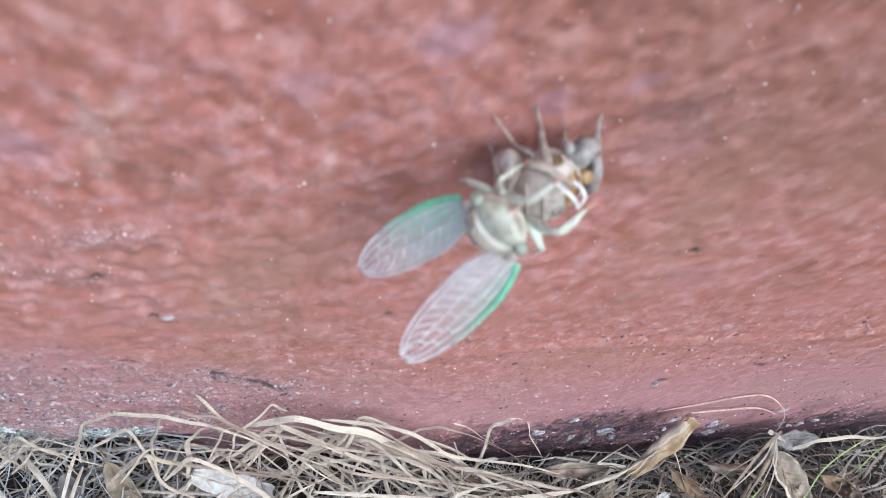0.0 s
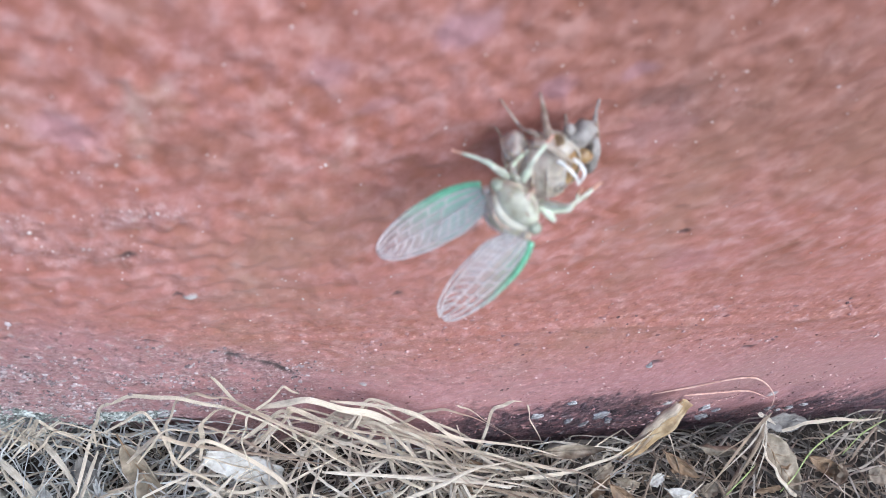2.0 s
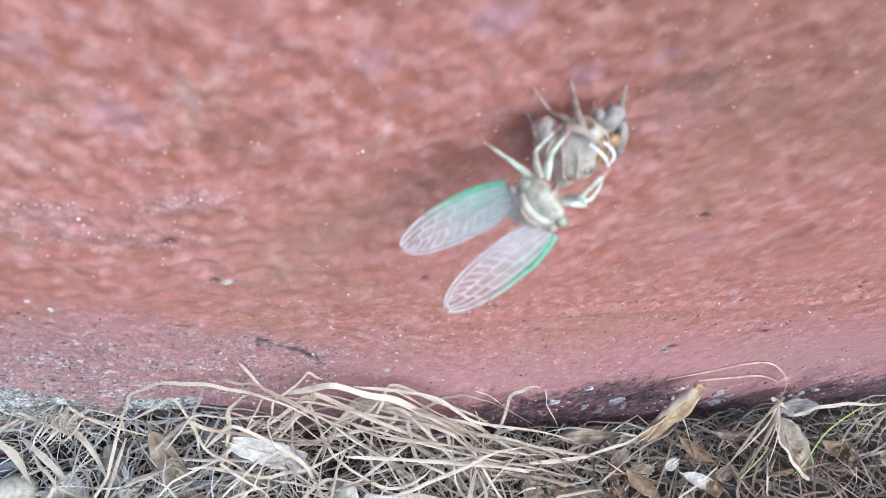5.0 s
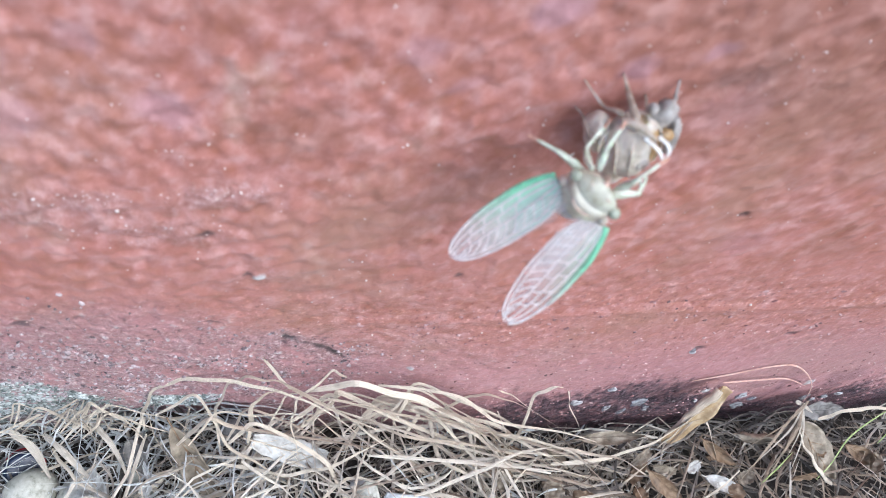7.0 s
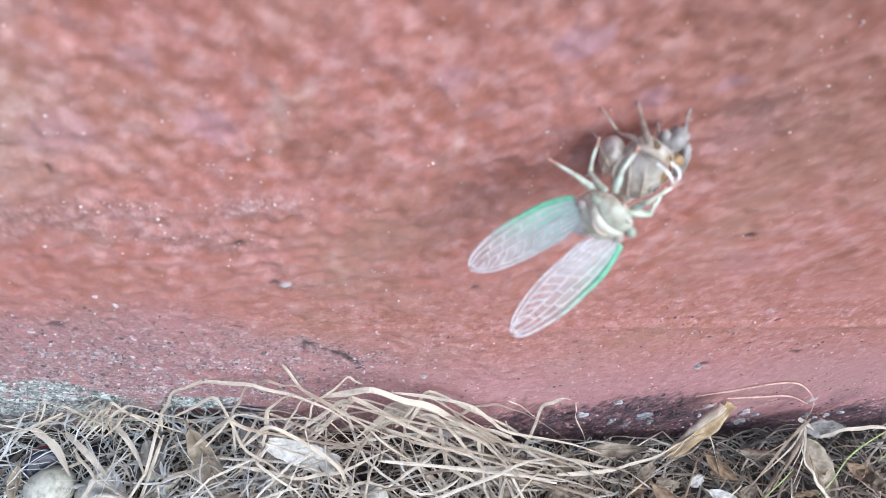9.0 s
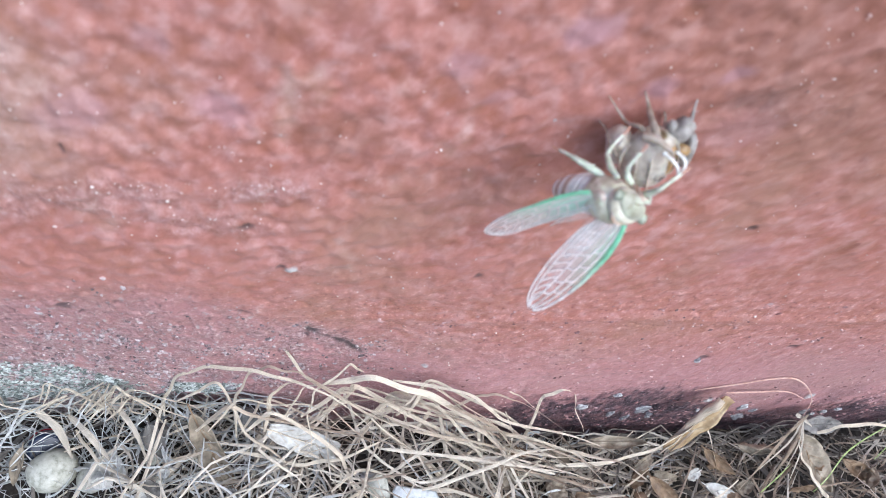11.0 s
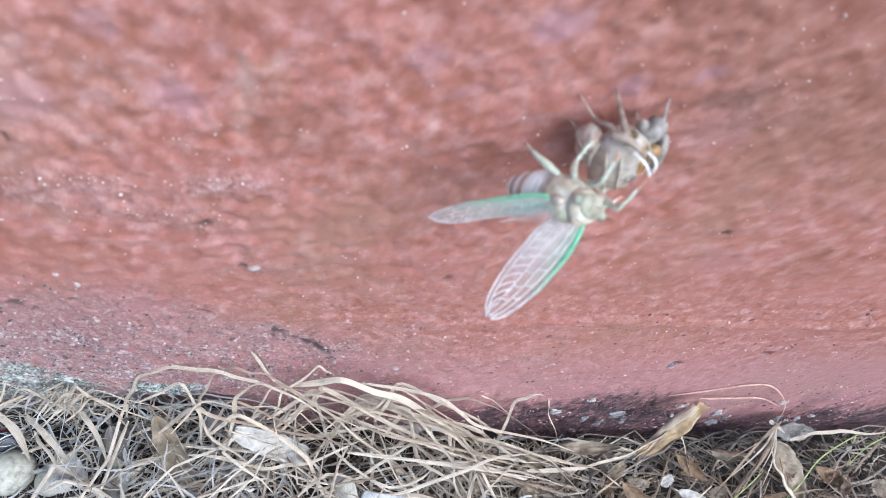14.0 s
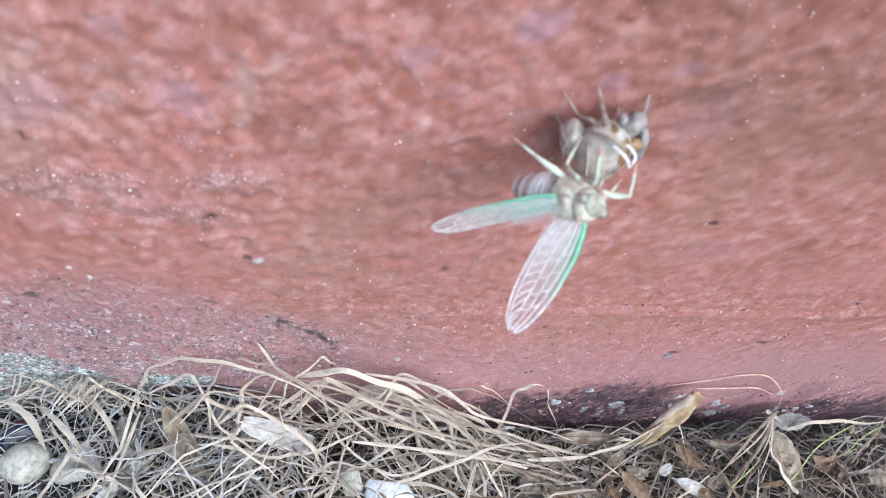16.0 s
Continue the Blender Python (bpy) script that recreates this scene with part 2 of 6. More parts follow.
LEAF_AMBER = dull("amber_dead_leaf", (0.20, 0.13, 0.062), (0.38, 0.265, 0.14), (0.54, 0.43, 0.275), 150.0, 0.55, 0.0005)
LEAF_TAN = dull("tan_dead_leaf", (0.10, 0.08, 0.056), (0.23, 0.188, 0.135), (0.40, 0.345, 0.265), 150.0, 0.6, 0.0005)
LEAF_PALE = dull("bleached_leaf", (0.30, 0.28, 0.24), (0.48, 0.465, 0.43), (0.64, 0.63, 0.60), 240.0, 0.65, 0.0005)
LEAF_SLATE = dull("grey_dead_leaf", (0.09, 0.083, 0.075), (0.17, 0.158, 0.145), (0.27, 0.255, 0.235), 240.0, 0.6, 0.0005)
STONE_WHITE = dull("speckled_white_stone", (0.24, 0.24, 0.19), (0.47, 0.46, 0.39), (0.58, 0.57, 0.51), 330.0, 0.5, 0.00008)
STONE_GREY = dull("dark_grey_stone", (0.06, 0.06, 0.06), (0.13, 0.125, 0.12), (0.22, 0.21, 0.20), 330.0, 0.7, 0.0006)
QUARTZ = dull("pale_sand_grain", (0.42, 0.27, 0.25), (0.56, 0.44, 0.41), (0.78, 0.74, 0.71), 900.0, 0.3, 0.0, None, "island")
GRIT = dull("bare_masonry_grit", (0.035, 0.03, 0.035), (0.28, 0.20, 0.205), (0.54, 0.47, 0.475), 700.0, 0.6, 0.0001, None, "island")
CRUST = dull("pale_lichen_crust", (0.03, 0.035, 0.032), (0.22, 0.245, 0.225), (0.70, 0.73, 0.71), 500.0, 0.75, 0.0002, None, "island")
CRUMB = dull("paint_crumb", (0.05, 0.035, 0.04), (0.33, 0.165, 0.16), (0.62, 0.44, 0.43), 700.0, 0.55, 0.0001, None, "island")
FLAKE_WHITE = dull("bluish_white_flake", (0.44, 0.47, 0.48), (0.66, 0.69, 0.70), (0.80, 0.82, 0.83), 260.0, 0.6, 0.0003)
LIME = dull("old_lime", (0.16, 0.15, 0.155), (0.36, 0.35, 0.355), (0.62, 0.62, 0.63), 520.0, 0.7, 0.0004)
PLASTIC_BLUE, _, _b = shader("dark_blue_plastic", 0.35)
_b.inputs["Base Color"].default_value = (0.012, 0.02, 0.05, 1)
PLASTIC_RED, _, _b = shader("red_plastic", 0.35)
_b.inputs["Base Color"].default_value = (0.45, 0.03, 0.04, 1)
SHELL = waxy("dry_brown_moult", (0.58, 0.525, 0.455), (1.0, 0.6, 0.3), 0.42, 0.3, (0.40, 0.345, 0.285), 420.0)
SHELL_LEG = waxy("brown_moult_leg", (0.40, 0.34, 0.285), (1.0, 0.6, 0.3), 0.45, 0.25, (0.25, 0.205, 0.165), 420.0)
SHELL_GREY = waxy("grey_moult_skin", (0.37, 0.34, 0.32), (1.0, 0.8, 0.7), 0.5, 0.25, (0.23, 0.21, 0.19), 420.0)
SHELL_AMBER = waxy("amber_moult_lining", (0.40, 0.26, 0.12), (1.0, 0.5, 0.2), 0.4, 0.3, (0.22, 0.135, 0.06), 500.0)
THREAD = waxy("white_thread", (0.93, 0.91, 0.87), (1.0, 0.9, 0.8), 0.45, 0.3)
SKIN = waxy("pale_green_skin", (0.73, 0.74, 0.62), (0.8, 1.0, 0.6), 0.5, 0.45, (0.46, 0.43, 0.32), 300.0)
SKIN_CREAM = waxy("cream_skin", (0.70, 0.67, 0.56), (1.0, 0.9, 0.7), 0.42, 0.35, (0.48, 0.43, 0.33), 300.0)
SKIN_GREY = waxy("grey_soft_skin", (0.76, 0.73, 0.74), (0.9, 0.8, 0.8), 0.4, 0.85, (0.66, 0.63, 0.64), 260.0, 0.004)
SKIN_WHITE = waxy("white_soft_skin", (0.95, 0.93, 0.90), (1.0, 0.95, 0.9), 0.4, 0.85, (0.90, 0.88, 0.85), 260.0, 0.004)
SKIN_BROWN = waxy("brown_band", (0.58, 0.46, 0.38), (1.0, 0.6, 0.4), 0.4, 0.4, (0.42, 0.32, 0.25), 500.0)
FACE = waxy("mottled_grey_green_skin", (0.53, 0.54, 0.44), (0.8, 1.0, 0.6), 0.5, 0.4, (0.31, 0.29, 0.22), 260.0)
LEG_GREEN = waxy("mint_leg", (0.66, 0.72, 0.60), (0.7, 1.0, 0.7), 0.4, 0.4, (0.48, 0.50, 0.40), 300.0)
LEG_TIP = waxy("pinkish_leg_tip", (0.66, 0.40, 0.30), (1.0, 0.6, 0.4), 0.4, 0.35)
EYE = waxy("grey_green_eye", (0.40, 0.43, 0.34), (0.6, 0.6, 0.5), 0.22, 0.2, (0.24, 0.26, 0.20), 300.0)
WING_FILM = {1: film_skin("milky_wing_membrane", (0.92, 0.90, 0.92), 0.46, 1, None, 0.66, 0.55),
             -1: film_skin("milky_wing_membrane", (0.90, 0.85, 0.88), 0.20, -1, None, 0.14, 0.50)}
HIND_FILM = film_skin("thin_hind_wing_membrane", (0.88, 0.86, 0.87), 0.20)
WING_VEIN = film_skin("white_wing_vein", (0.95, 0.92, 0.91), 0.9)
WING_EDGE = film_skin("mint_green_wing_edge", (0.40, 0.86, 0.60), 0.8, 0, (0.82, 0.84, 0.80))


# ---- building helpers ----
def mesh_from(name, bm, material, soft=True):
    bmesh.ops.recalc_face_normals(bm, faces=bm.faces)
    me = bpy.data.meshes.new(name)
    bm.to_mesh(me)
    bm.free()
    me.materials.append(material)
    if soft:
        me.polygons.foreach_set("use_smooth", [True] * len(me.polygons))
    return me


def part(name, bm, material, parent=None, label="", soft=True):
    ob = new(name, mesh_from(name, bm, material, soft))
    ob.parent = parent
    return tagged(ob, label)


def raw_mesh(name, verts, faces, material, soft=True):
    me = bpy.data.meshes.new(name)
    me.from_pydata([tuple(v) for v in verts], [], [tuple(f) for f in faces])
    me.materials.append(material)
    if soft:
        me.polygons.foreach_set("use_smooth", [True] * len(me.polygons))
    me.update()
    return me


def spline(points, n):
    """Points along a smooth curve through the given ones."""
    p = [Vector(q) for q in points]
    p = [2 * p[0] - p[1]] + p + [2 * p[-1] - p[-2]]
    outp, spans = [], len(p) - 3
    for k in range(n):
        s = k / (n - 1) * spans
        i = min(int(s), spans - 1)
        u = s - i
        a, b, c, d = p[i], p[i + 1], p[i + 2], p[i + 3]
        outp.append(0.5 * ((2 * b) + (c - a) * u + (2 * a - 5 * b + 4 * c - d) * u * u + (3 * b - a - 3 * c + d) * u ** 3))
    return outp


def tube(bm, points, radii, n=24, sides=8, flat=1.0, up=(0, 0, 1), twist=0.0):
    """A tapered, possibly flattened, curved rod; radii by share of the length."""
    path = spline(points, n)
    rings = []
    for k, p in enumerate(path):
        ahead = (path[min(k + 1, n - 1)] - path[max(k - 1, 0)]).normalized()
        side = ahead.cross(Vector(up))
        side = side.normalized() if side.length > 1e-6 else Vector((1, 0, 0))
        over = side.cross(ahead)
        s = k / (n - 1)
        r = float(np.interp(s, [q[0] for q in radii], [q[1] for q in radii]))
        a0 = twist * s
        sd, ov = side * math.cos(a0) + over * math.sin(a0), over * math.cos(a0) - side * math.sin(a0)
        rings.append([bm.verts.new(p + r * (math.cos(a) * sd + flat * math.sin(a) * ov)) for a in (2 * math.pi * j / sides for j in range(sides))])
    uv = bm.loops.layers.uv.verify()
    for k, (a, b) in enumerate(zip(rings, rings[1:])):
        for j in range(sides):
            f = bm.faces.new((a[j], a[(j + 1) % sides], b[(j + 1) % sides], b[j]))
            for loop, (q, w) in zip(f.loops, ((j, k), (j + 1, k), (j + 1, k + 1), (j, k + 1))):
                loop[uv].uv = (w / (n - 1), q / sides)
    bm.faces.new(rings[0][::-1])
    bm.faces.new(rings[-1])


def spindle(bm, rings, sides=22, axis="Y", centre=(0, 0), skip=None):
    """A closed body of rings (along, half width, half depth, shift), with faces left out where skip says so."""
    made = []
    for along, w, d, shift in rings:
        ring = []
        for j in range(sides):
            a = 2 * math.pi * j / sides
            if axis == "Y":
                ring.append(bm.verts.new((centre[0] + w * math.cos(a), along, centre[1] + shift + d * math.sin(a))))
            else:
                ring.append(bm.verts.new((centre[0] + w * math.cos(a), centre[1] + shift + d * math.sin(a), along)))
        made.append(ring)
    for k, (a, b) in enumerate(zip(made, made[1:])):
        for j in range(sides):
            if not (skip and skip(k, j)):
                bm.faces.new((a[j], a[(j + 1) % sides], b[(j + 1) % sides], b[j]))
    bm.faces.new(made[0][::-1])
    bm.faces.new(made[-1])


def ball(bm, at, radii, turn=None, u=16, v=10, lumpy=0.0, seed=0):
    m = Matrix.Translation(at) @ (turn or Matrix.Identity(4)) @ Matrix.Diagonal((*radii, 1))
    vs = bmesh.ops.create_uvsphere(bm, u_segments=u, v_segments=v, radius=1)["verts"]
    for q in vs:
        if lumpy:
            q.co *= 1 + lumpy * noise.noise(q.co * 1.7 + Vector((seed, 0, 0))) + 0.4 * lumpy * noise.noise(q.co * 4 + Vector((0, seed, 0)))
        q.co = m @ q.co


# ---- the wall ----
def wall_recess(x, z):
    """How far the worn foot of the wall lies behind its face."""
    low = np.clip((0.175 - z) / 0.19, 0, 1)
    r = 0.016 * (0.6 * low + 0.4 * smooth(low)) * smooth((0.01 - x) / 0.09)
    r = r + 0.008 * smooth((0.06 - z) / 0.08) * smooth((-0.165 - x) / 0.06)
    edge = 0.013 + 0.034 * smooth((-0.172 - x) / 0.03) + 0.004 * grain(x, z, 0.02, 25)
    r = r + 0.014 * smooth((edge - z) / 0.010) * smooth((-0.115 - x) / 0.02) * smooth((x + 0.205) / 0.02)
    return r + 0.003 * smooth((0.0 - z) / 0.04) * smooth((x + 0.02) / 0.05)


def wall_lumps(x, z):
    c, d = math.cos(radians(56)), math.sin(radians(56))
    u, v = (x * c + z * d) / 1.55, (z * c - x * d) / 1.1
    calm = 0.42 + 0.58 * smooth((z - 0.10) / 0.11)
    big = rough(u, v, 0.0070, 3, 2, 0.5)
    mid = rough(u, v, 0.0030, 9, 2, 0.5)
    ridge = 0.0007 * np.exp(-((z - 0.122 - 0.01 * grain(x, z, 0.15, 5)) / 0.004) ** 2) * smooth((x + 0.09) / 0.04)
    return calm * (1 - 0.40 * smooth((x - 0.0) / 0.08)) * (0.0012 * big + 0.0007 * mid) + ridge + 0.0014 * grain(x, z, 0.09, 21)


def spot(x, z, cx, cz, rx, rz, edge=0.35, turn=0.0, seed=0, ragged=0.6):
    """A ragged patch, 1 inside and 0 outside."""
    c, s = math.cos(radians(turn)), math.sin(radians(turn))
    u, v = ((x - cx) * c + (z - cz) * s) / rx, (-(x - cx) * s + (z - cz) * c) / rz
    d = np.sqrt(u * u + v * v) + ragged * rough(x, z, 1.1 * min(rx, rz) + 0.002, seed, 3)
    return smooth((1 - d) / edge + 0.5)


def gritty_at(x, z):
    """Where the paint of the wall's foot is worn to bare, gritty masonry."""
    top = 0.122 + 0.045 * smooth((-0.06 - x) / 0.10) + 0.01 * grain(x, z, 0.05, 30)
    return smooth((top - z) / 0.03) * smooth((-0.03 - x) / 0.06)


def moss_at(x, z):
    """Where a pale green crust covers the foot."""
    foot = 0.034 + 0.042 * smooth((-0.175 - x) / 0.035) + 0.006 * grain(x, z, 0.03, 66)
    m = smooth((foot - z) / 0.010 + 0.4) * smooth((-0.172 - x) / 0.012) * smooth(0.62 + 1.3 * rough(x, z * 0.5, 0.008, 67, 4, 0.65))
    return np.maximum(m, spot(x, z, -0.150, 0.024, 0.015, 0.012, 0.5, 0, 68, 0.9))


def graded(inner_a, inner_b, step, outer_a, outer_b):
    mid = list(np.arange(inner_a, inner_b + step / 2, step))
    low, high, d = [], [], step
    while (low[-1] if low else mid[0]) > outer_a:
        d *= 1.35
        low.append(max((low[-1] if low else mid[0]) - d, outer_a))
    d = step
    while (high[-1] if high else mid[-1]) < outer_b:
        d *= 1.35
        high.append(min((high[-1] if high else mid[-1]) + d, outer_b))
    return np.array(low[::-1] + mid + high)


def build_wall():
    xs = graded(-0.29, 0.30, 0.0010, -4.0, 4.0)
    zs = graded(-0.05, 0.31, 0.0010, -0.30, 0.75)
    x, z = np.meshgrid(xs, zs)
    y = wall_recess(x, z) - wall_lumps(x, z)
    near = smooth((0.5 - np.abs(x)) / 0.2)
    gritty = gritty_at(x, z)
    bare = gritty * (0.45 + 0.55 * smooth((0.145 - z) / 0.06)) * smooth(rough(x, z * 0.5, 0.010, 31, 5, 0.75) * 2.2 + 0.40 + 0.4 * smooth((-0.12 - x) / 0.05))
    bare = np.maximum(bare, 0.50 * spot(x, z, -0.150, 0.207, 0.034, 0.008, 1.4, 3, 41, 0.9))
    bare = np.maximum(bare, 0.50 * spot(x, z, -0.095, 0.211, 0.014, 0.006, 1.4, 8, 42, 0.9))
    bare = np.maximum(bare, 0.42 * spot(x, z, -0.112, 0.196, 0.024, 0.007, 1.4, -8, 43, 0.9))
    bare = np.maximum(bare, 0.16 * spot(x, z, 0.045, 0.250, 0.016, 0.008, 1.4, 0, 44, 0.8))
    bare = np.maximum(bare, 0.35 * spot(x, z, -0.156, 0.243, 0.006, 0.016, 0.9, 0, 45, 0.8))
    bare = np.maximum(bare, 0.55 * spot(x, z, -0.146, 0.208, 0.010, 0.003, 1.2, 0, 46, 0.9))
    bare = np.maximum(bare, 0.35 * smooth(rough(x, z, 0.05, 77, 4, 0.6) * 3 - 0.85))
    violet = np.zeros_like(x)
    for k, (cx, cz, rx, rz, a) in enumerate((
            (-0.016, 0.272, 0.0065, 0.0045, 1.0), (-0.043, 0.261, 0.0050, 0.004, 0.7), (-0.034, 0.250, 0.0050, 0.0022, 0.55),
            (-0.100, 0.244, 0.006, 0.006, 0.8), (-0.113, 0.265, 0.004, 0.004, 0.5), (0.024, 0.261, 0.0045, 0.0022, 0.8), (-0.137, 0.242, 0.009, 0.007, 0.6),
            (0.007, 0.2555, 0.0045, 0.0035, 0.9), (0.036, 0.240, 0.010, 0.008, 0.30), (0.073, 0.176, 0.010, 0.008, 0.35))):
        violet = np.maximum(violet, a * spot(x, z, cx, cz, rx, rz, 0.9, 20, 50 + k, 0.5))
    violet = np.maximum(violet, 0.75 * smooth((0.125 - z) / 0.07))
    violet = np.maximum(violet, 0.95 * smooth((0.060 - z) / 0.03) * smooth((x + 0.02) / 0.05) * smooth(0.5 + 1.6 * rough(x, z, 0.012, 68, 3)))
    violet = np.maximum(violet, 0.65 * gritty)
    # darker towards the foot on the right, with a ragged upper edge
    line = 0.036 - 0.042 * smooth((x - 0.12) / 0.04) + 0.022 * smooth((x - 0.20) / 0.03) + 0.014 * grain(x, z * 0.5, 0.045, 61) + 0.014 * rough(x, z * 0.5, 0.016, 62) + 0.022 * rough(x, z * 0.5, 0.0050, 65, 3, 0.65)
    dark_foot = smooth((line - z) / 0.026 + 0.3) * smooth((x + 0.03) / 0.06) * np.clip(0.86 + 0.5 * rough(x, z, 0.012, 63) + 0.75 * rough(x, z * 0.45, 0.0035, 69, 3, 0.65), 0, 1)
    dark_foot = np.maximum(dark_foot, 0.5 * smooth((0.055 - z) / 0.05) * smooth((x - 0.0) / 0.1) * smooth(rough(x, z, 0.018, 64) * 2 + 0.3))
    moss = moss_at(x, z)
    pale, black = np.zeros_like(x), np.zeros_like(x)
    for k, (cx, cz, rx, rz) in enumerate(((-0.0905, 0.166, 0.0030, 0.0015), (-0.036, 0.066, 0.002, 0.0015), (0.128, 0.020, 0.003, 0.002),
                                          (0.188, 0.022, 0.003, 0.003))):
        pale = np.maximum(pale, 0.92 * spot(x, z, cx, cz, rx * 0.66, rz * 1.45, 0.45, 0, 80 + k, 1.2))
    for k, (cx, cz, rx, rz, a) in enumerate(((-0.102, 0.1935, 0.0025, 0.0012, 40), (-0.094, 0.1675, 0.0022, 0.0010, 10), (0.065, 0.192, 0.0019, 0.0012, 0), (0.097, 0.081, 0.0035, 0.0014, 10),
                                             (0.139, 0.091, 0.0040, 0.0012, 15), (-0.025, 0.162, 0.0018, 0.0012, 0), (-0.174, 0.138, 0.004, 0.0016, 0),
                                             (-0.112, 0.131, 0.003, 0.0009, -10), (-0.143, 0.229, 0.0007, 0.0018, 8), (-0.1535, 0.249, 0.0006, 0.0025, 4))):
        black = np.maximum(black, 0.75 * spot(x, z, cx, cz, rx * 0.75, rz * 1.45, 0.8, a * 1.4, 120 + k, 0.9))
    black = np.maximum(black, 0.32 * spot(x, z, 0.033, 0.2525, 0.0075, 0.0035, 1.6, 0, 139, 0.9))
    black = np.maximum(black, gritty * 0.7 * smooth(rough(x, z * 0.45, 0.0034, 140, 3, 0.6) * 7 - 2.3))
    pale = np.maximum(pale, gritty * 0.8 * smooth(rough(x, z * 0.45, 0.0030, 141, 2, 0.6) * 7 - 3.0))
    pale = np.maximum(pale, moss * 0.8 * smooth(rough(x, z * 0.45, 0.005, 142, 3, 0.6) * 5 - 0.9))
    black = np.maximum(black, moss * 0.8 * smooth(rough(x, z * 0.45, 0.007, 143, 3, 0.6) * 5 - 1.6))
    pale = np.maximum(pale, dark_foot * 0.6 * smooth(rough(x, z * 0.45, 0.006, 144, 3, 0.6) * 6 - 2.8))
    black = np.maximum(black, 0.7 * smooth(rough(x, z * 0.45, 0.0030, 145, 3, 0.6) * 8 - 4.4) * smooth((0.17 - z) / 0.05))
    along = np.clip(((x + 0.088) * 0.021 + (z - 0.108) * -0.028) / (0.021 ** 2 + 0.028 ** 2), 0, 1)
    off = np.hypot(x + 0.088 - 0.021 * along, (z - 0.108 + 0.028 * along) * 0.5) + 0.0026 * rough(x, z * 0.5, 0.007, 170, 3)
    black = np.maximum(black, 0.9 * smooth((0.0026 - off) / 0.0018) * smooth(0.95 + 1.5 * rough(x, z * 0.5, 0.006, 171, 3)))
    bare = np.maximum(bare, 0.8 * smooth((0.0075 - off) / 0.004))
    y = y + 0.0009 * black * near - 0.0006 * pale + 0.0006 * moss * rough(x, z, 0.004, 150)
    y = y - 0.0005 * bare * rough(x, z, 0.003, 151, 3)
    brown = 0.65 * spot(x, z, 0.075, 0.262, 0.085, 0.040, 1.6, -12, 160, 0.5)
    brown = np.maximum(brown, 0.5 * smooth(rough(x, z, 0.045, 161, 4) * 2.6 - 0.35) * smooth((z - 0.13) / 0.05))
    coarse = smooth((0.19 - z) / 0.07)
    chalky = 0.5 * spot(x, z, -0.178, 0.262, 0.045, 0.040, 1.5, -25, 162, 0.7)
    chalky = np.maximum(chalky, 0.55 * smooth(rough(x, z * 0.8, 0.03, 163, 4, 0.6) * 2.8 - 0.75) * smooth((0.02 - x) / 0.08) * smooth((z - 0.12) / 0.04))
    ny, nx = x.shape
    verts = np.stack([x, y, z], -1).reshape(-1, 3)
    i = np.arange(nx * ny).reshape(ny, nx)
    faces = np.stack([i[:-1, :-1], i[:-1, 1:], i[1:, 1:], i[1:, :-1]], -1).reshape(-1, 4)
    back = [(xs[0], 0.22, zs[0]), (xs[-1], 0.22, zs[0]), (xs[-1], 0.22, zs[-1]), (xs[0], 0.22, zs[-1])]
    n0 = len(verts)
    allv = np.vstack([verts, back])
    rim = [list(i[-1, :]) + [n0 + 2, n0 + 3], [n0, n0 + 1] + list(i[0, ::-1]), list(i[:, 0]) + [n0 + 3, n0], [n0 + 1, n0 + 2] + list(i[::-1, -1]), [n0 + 1, n0, n0 + 3, n0 + 2]]
    me = bpy.data.meshes.new("wall")
    me.from_pydata(allv.tolist(), [], faces.tolist() + [[int(q) for q in f] for f in rim])
    me.materials.append(PAINT)
    me.polygons.foreach_set("use_smooth", [True] * len(faces) + [False] * len(rim))
    for label, chans in (("wear", (bare, violet, dark_foot)), ("marks", (pale, black, moss)), ("grime", (brown, coarse, chalky))):
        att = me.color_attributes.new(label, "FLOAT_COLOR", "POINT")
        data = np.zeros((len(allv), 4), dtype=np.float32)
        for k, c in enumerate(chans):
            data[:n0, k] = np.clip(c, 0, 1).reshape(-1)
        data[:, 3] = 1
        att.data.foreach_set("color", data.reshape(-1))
    me.update()
    return tagged(new("wall", me), "rough masonry wall in faded, worn brick-red paint", "wall", kind="structure")


build_wall()


def wall_y(x, z):
    x, z = np.asarray(x, float), np.asarray(z, float)
    return wall_recess(x, z) - wall_lumps(x, z)


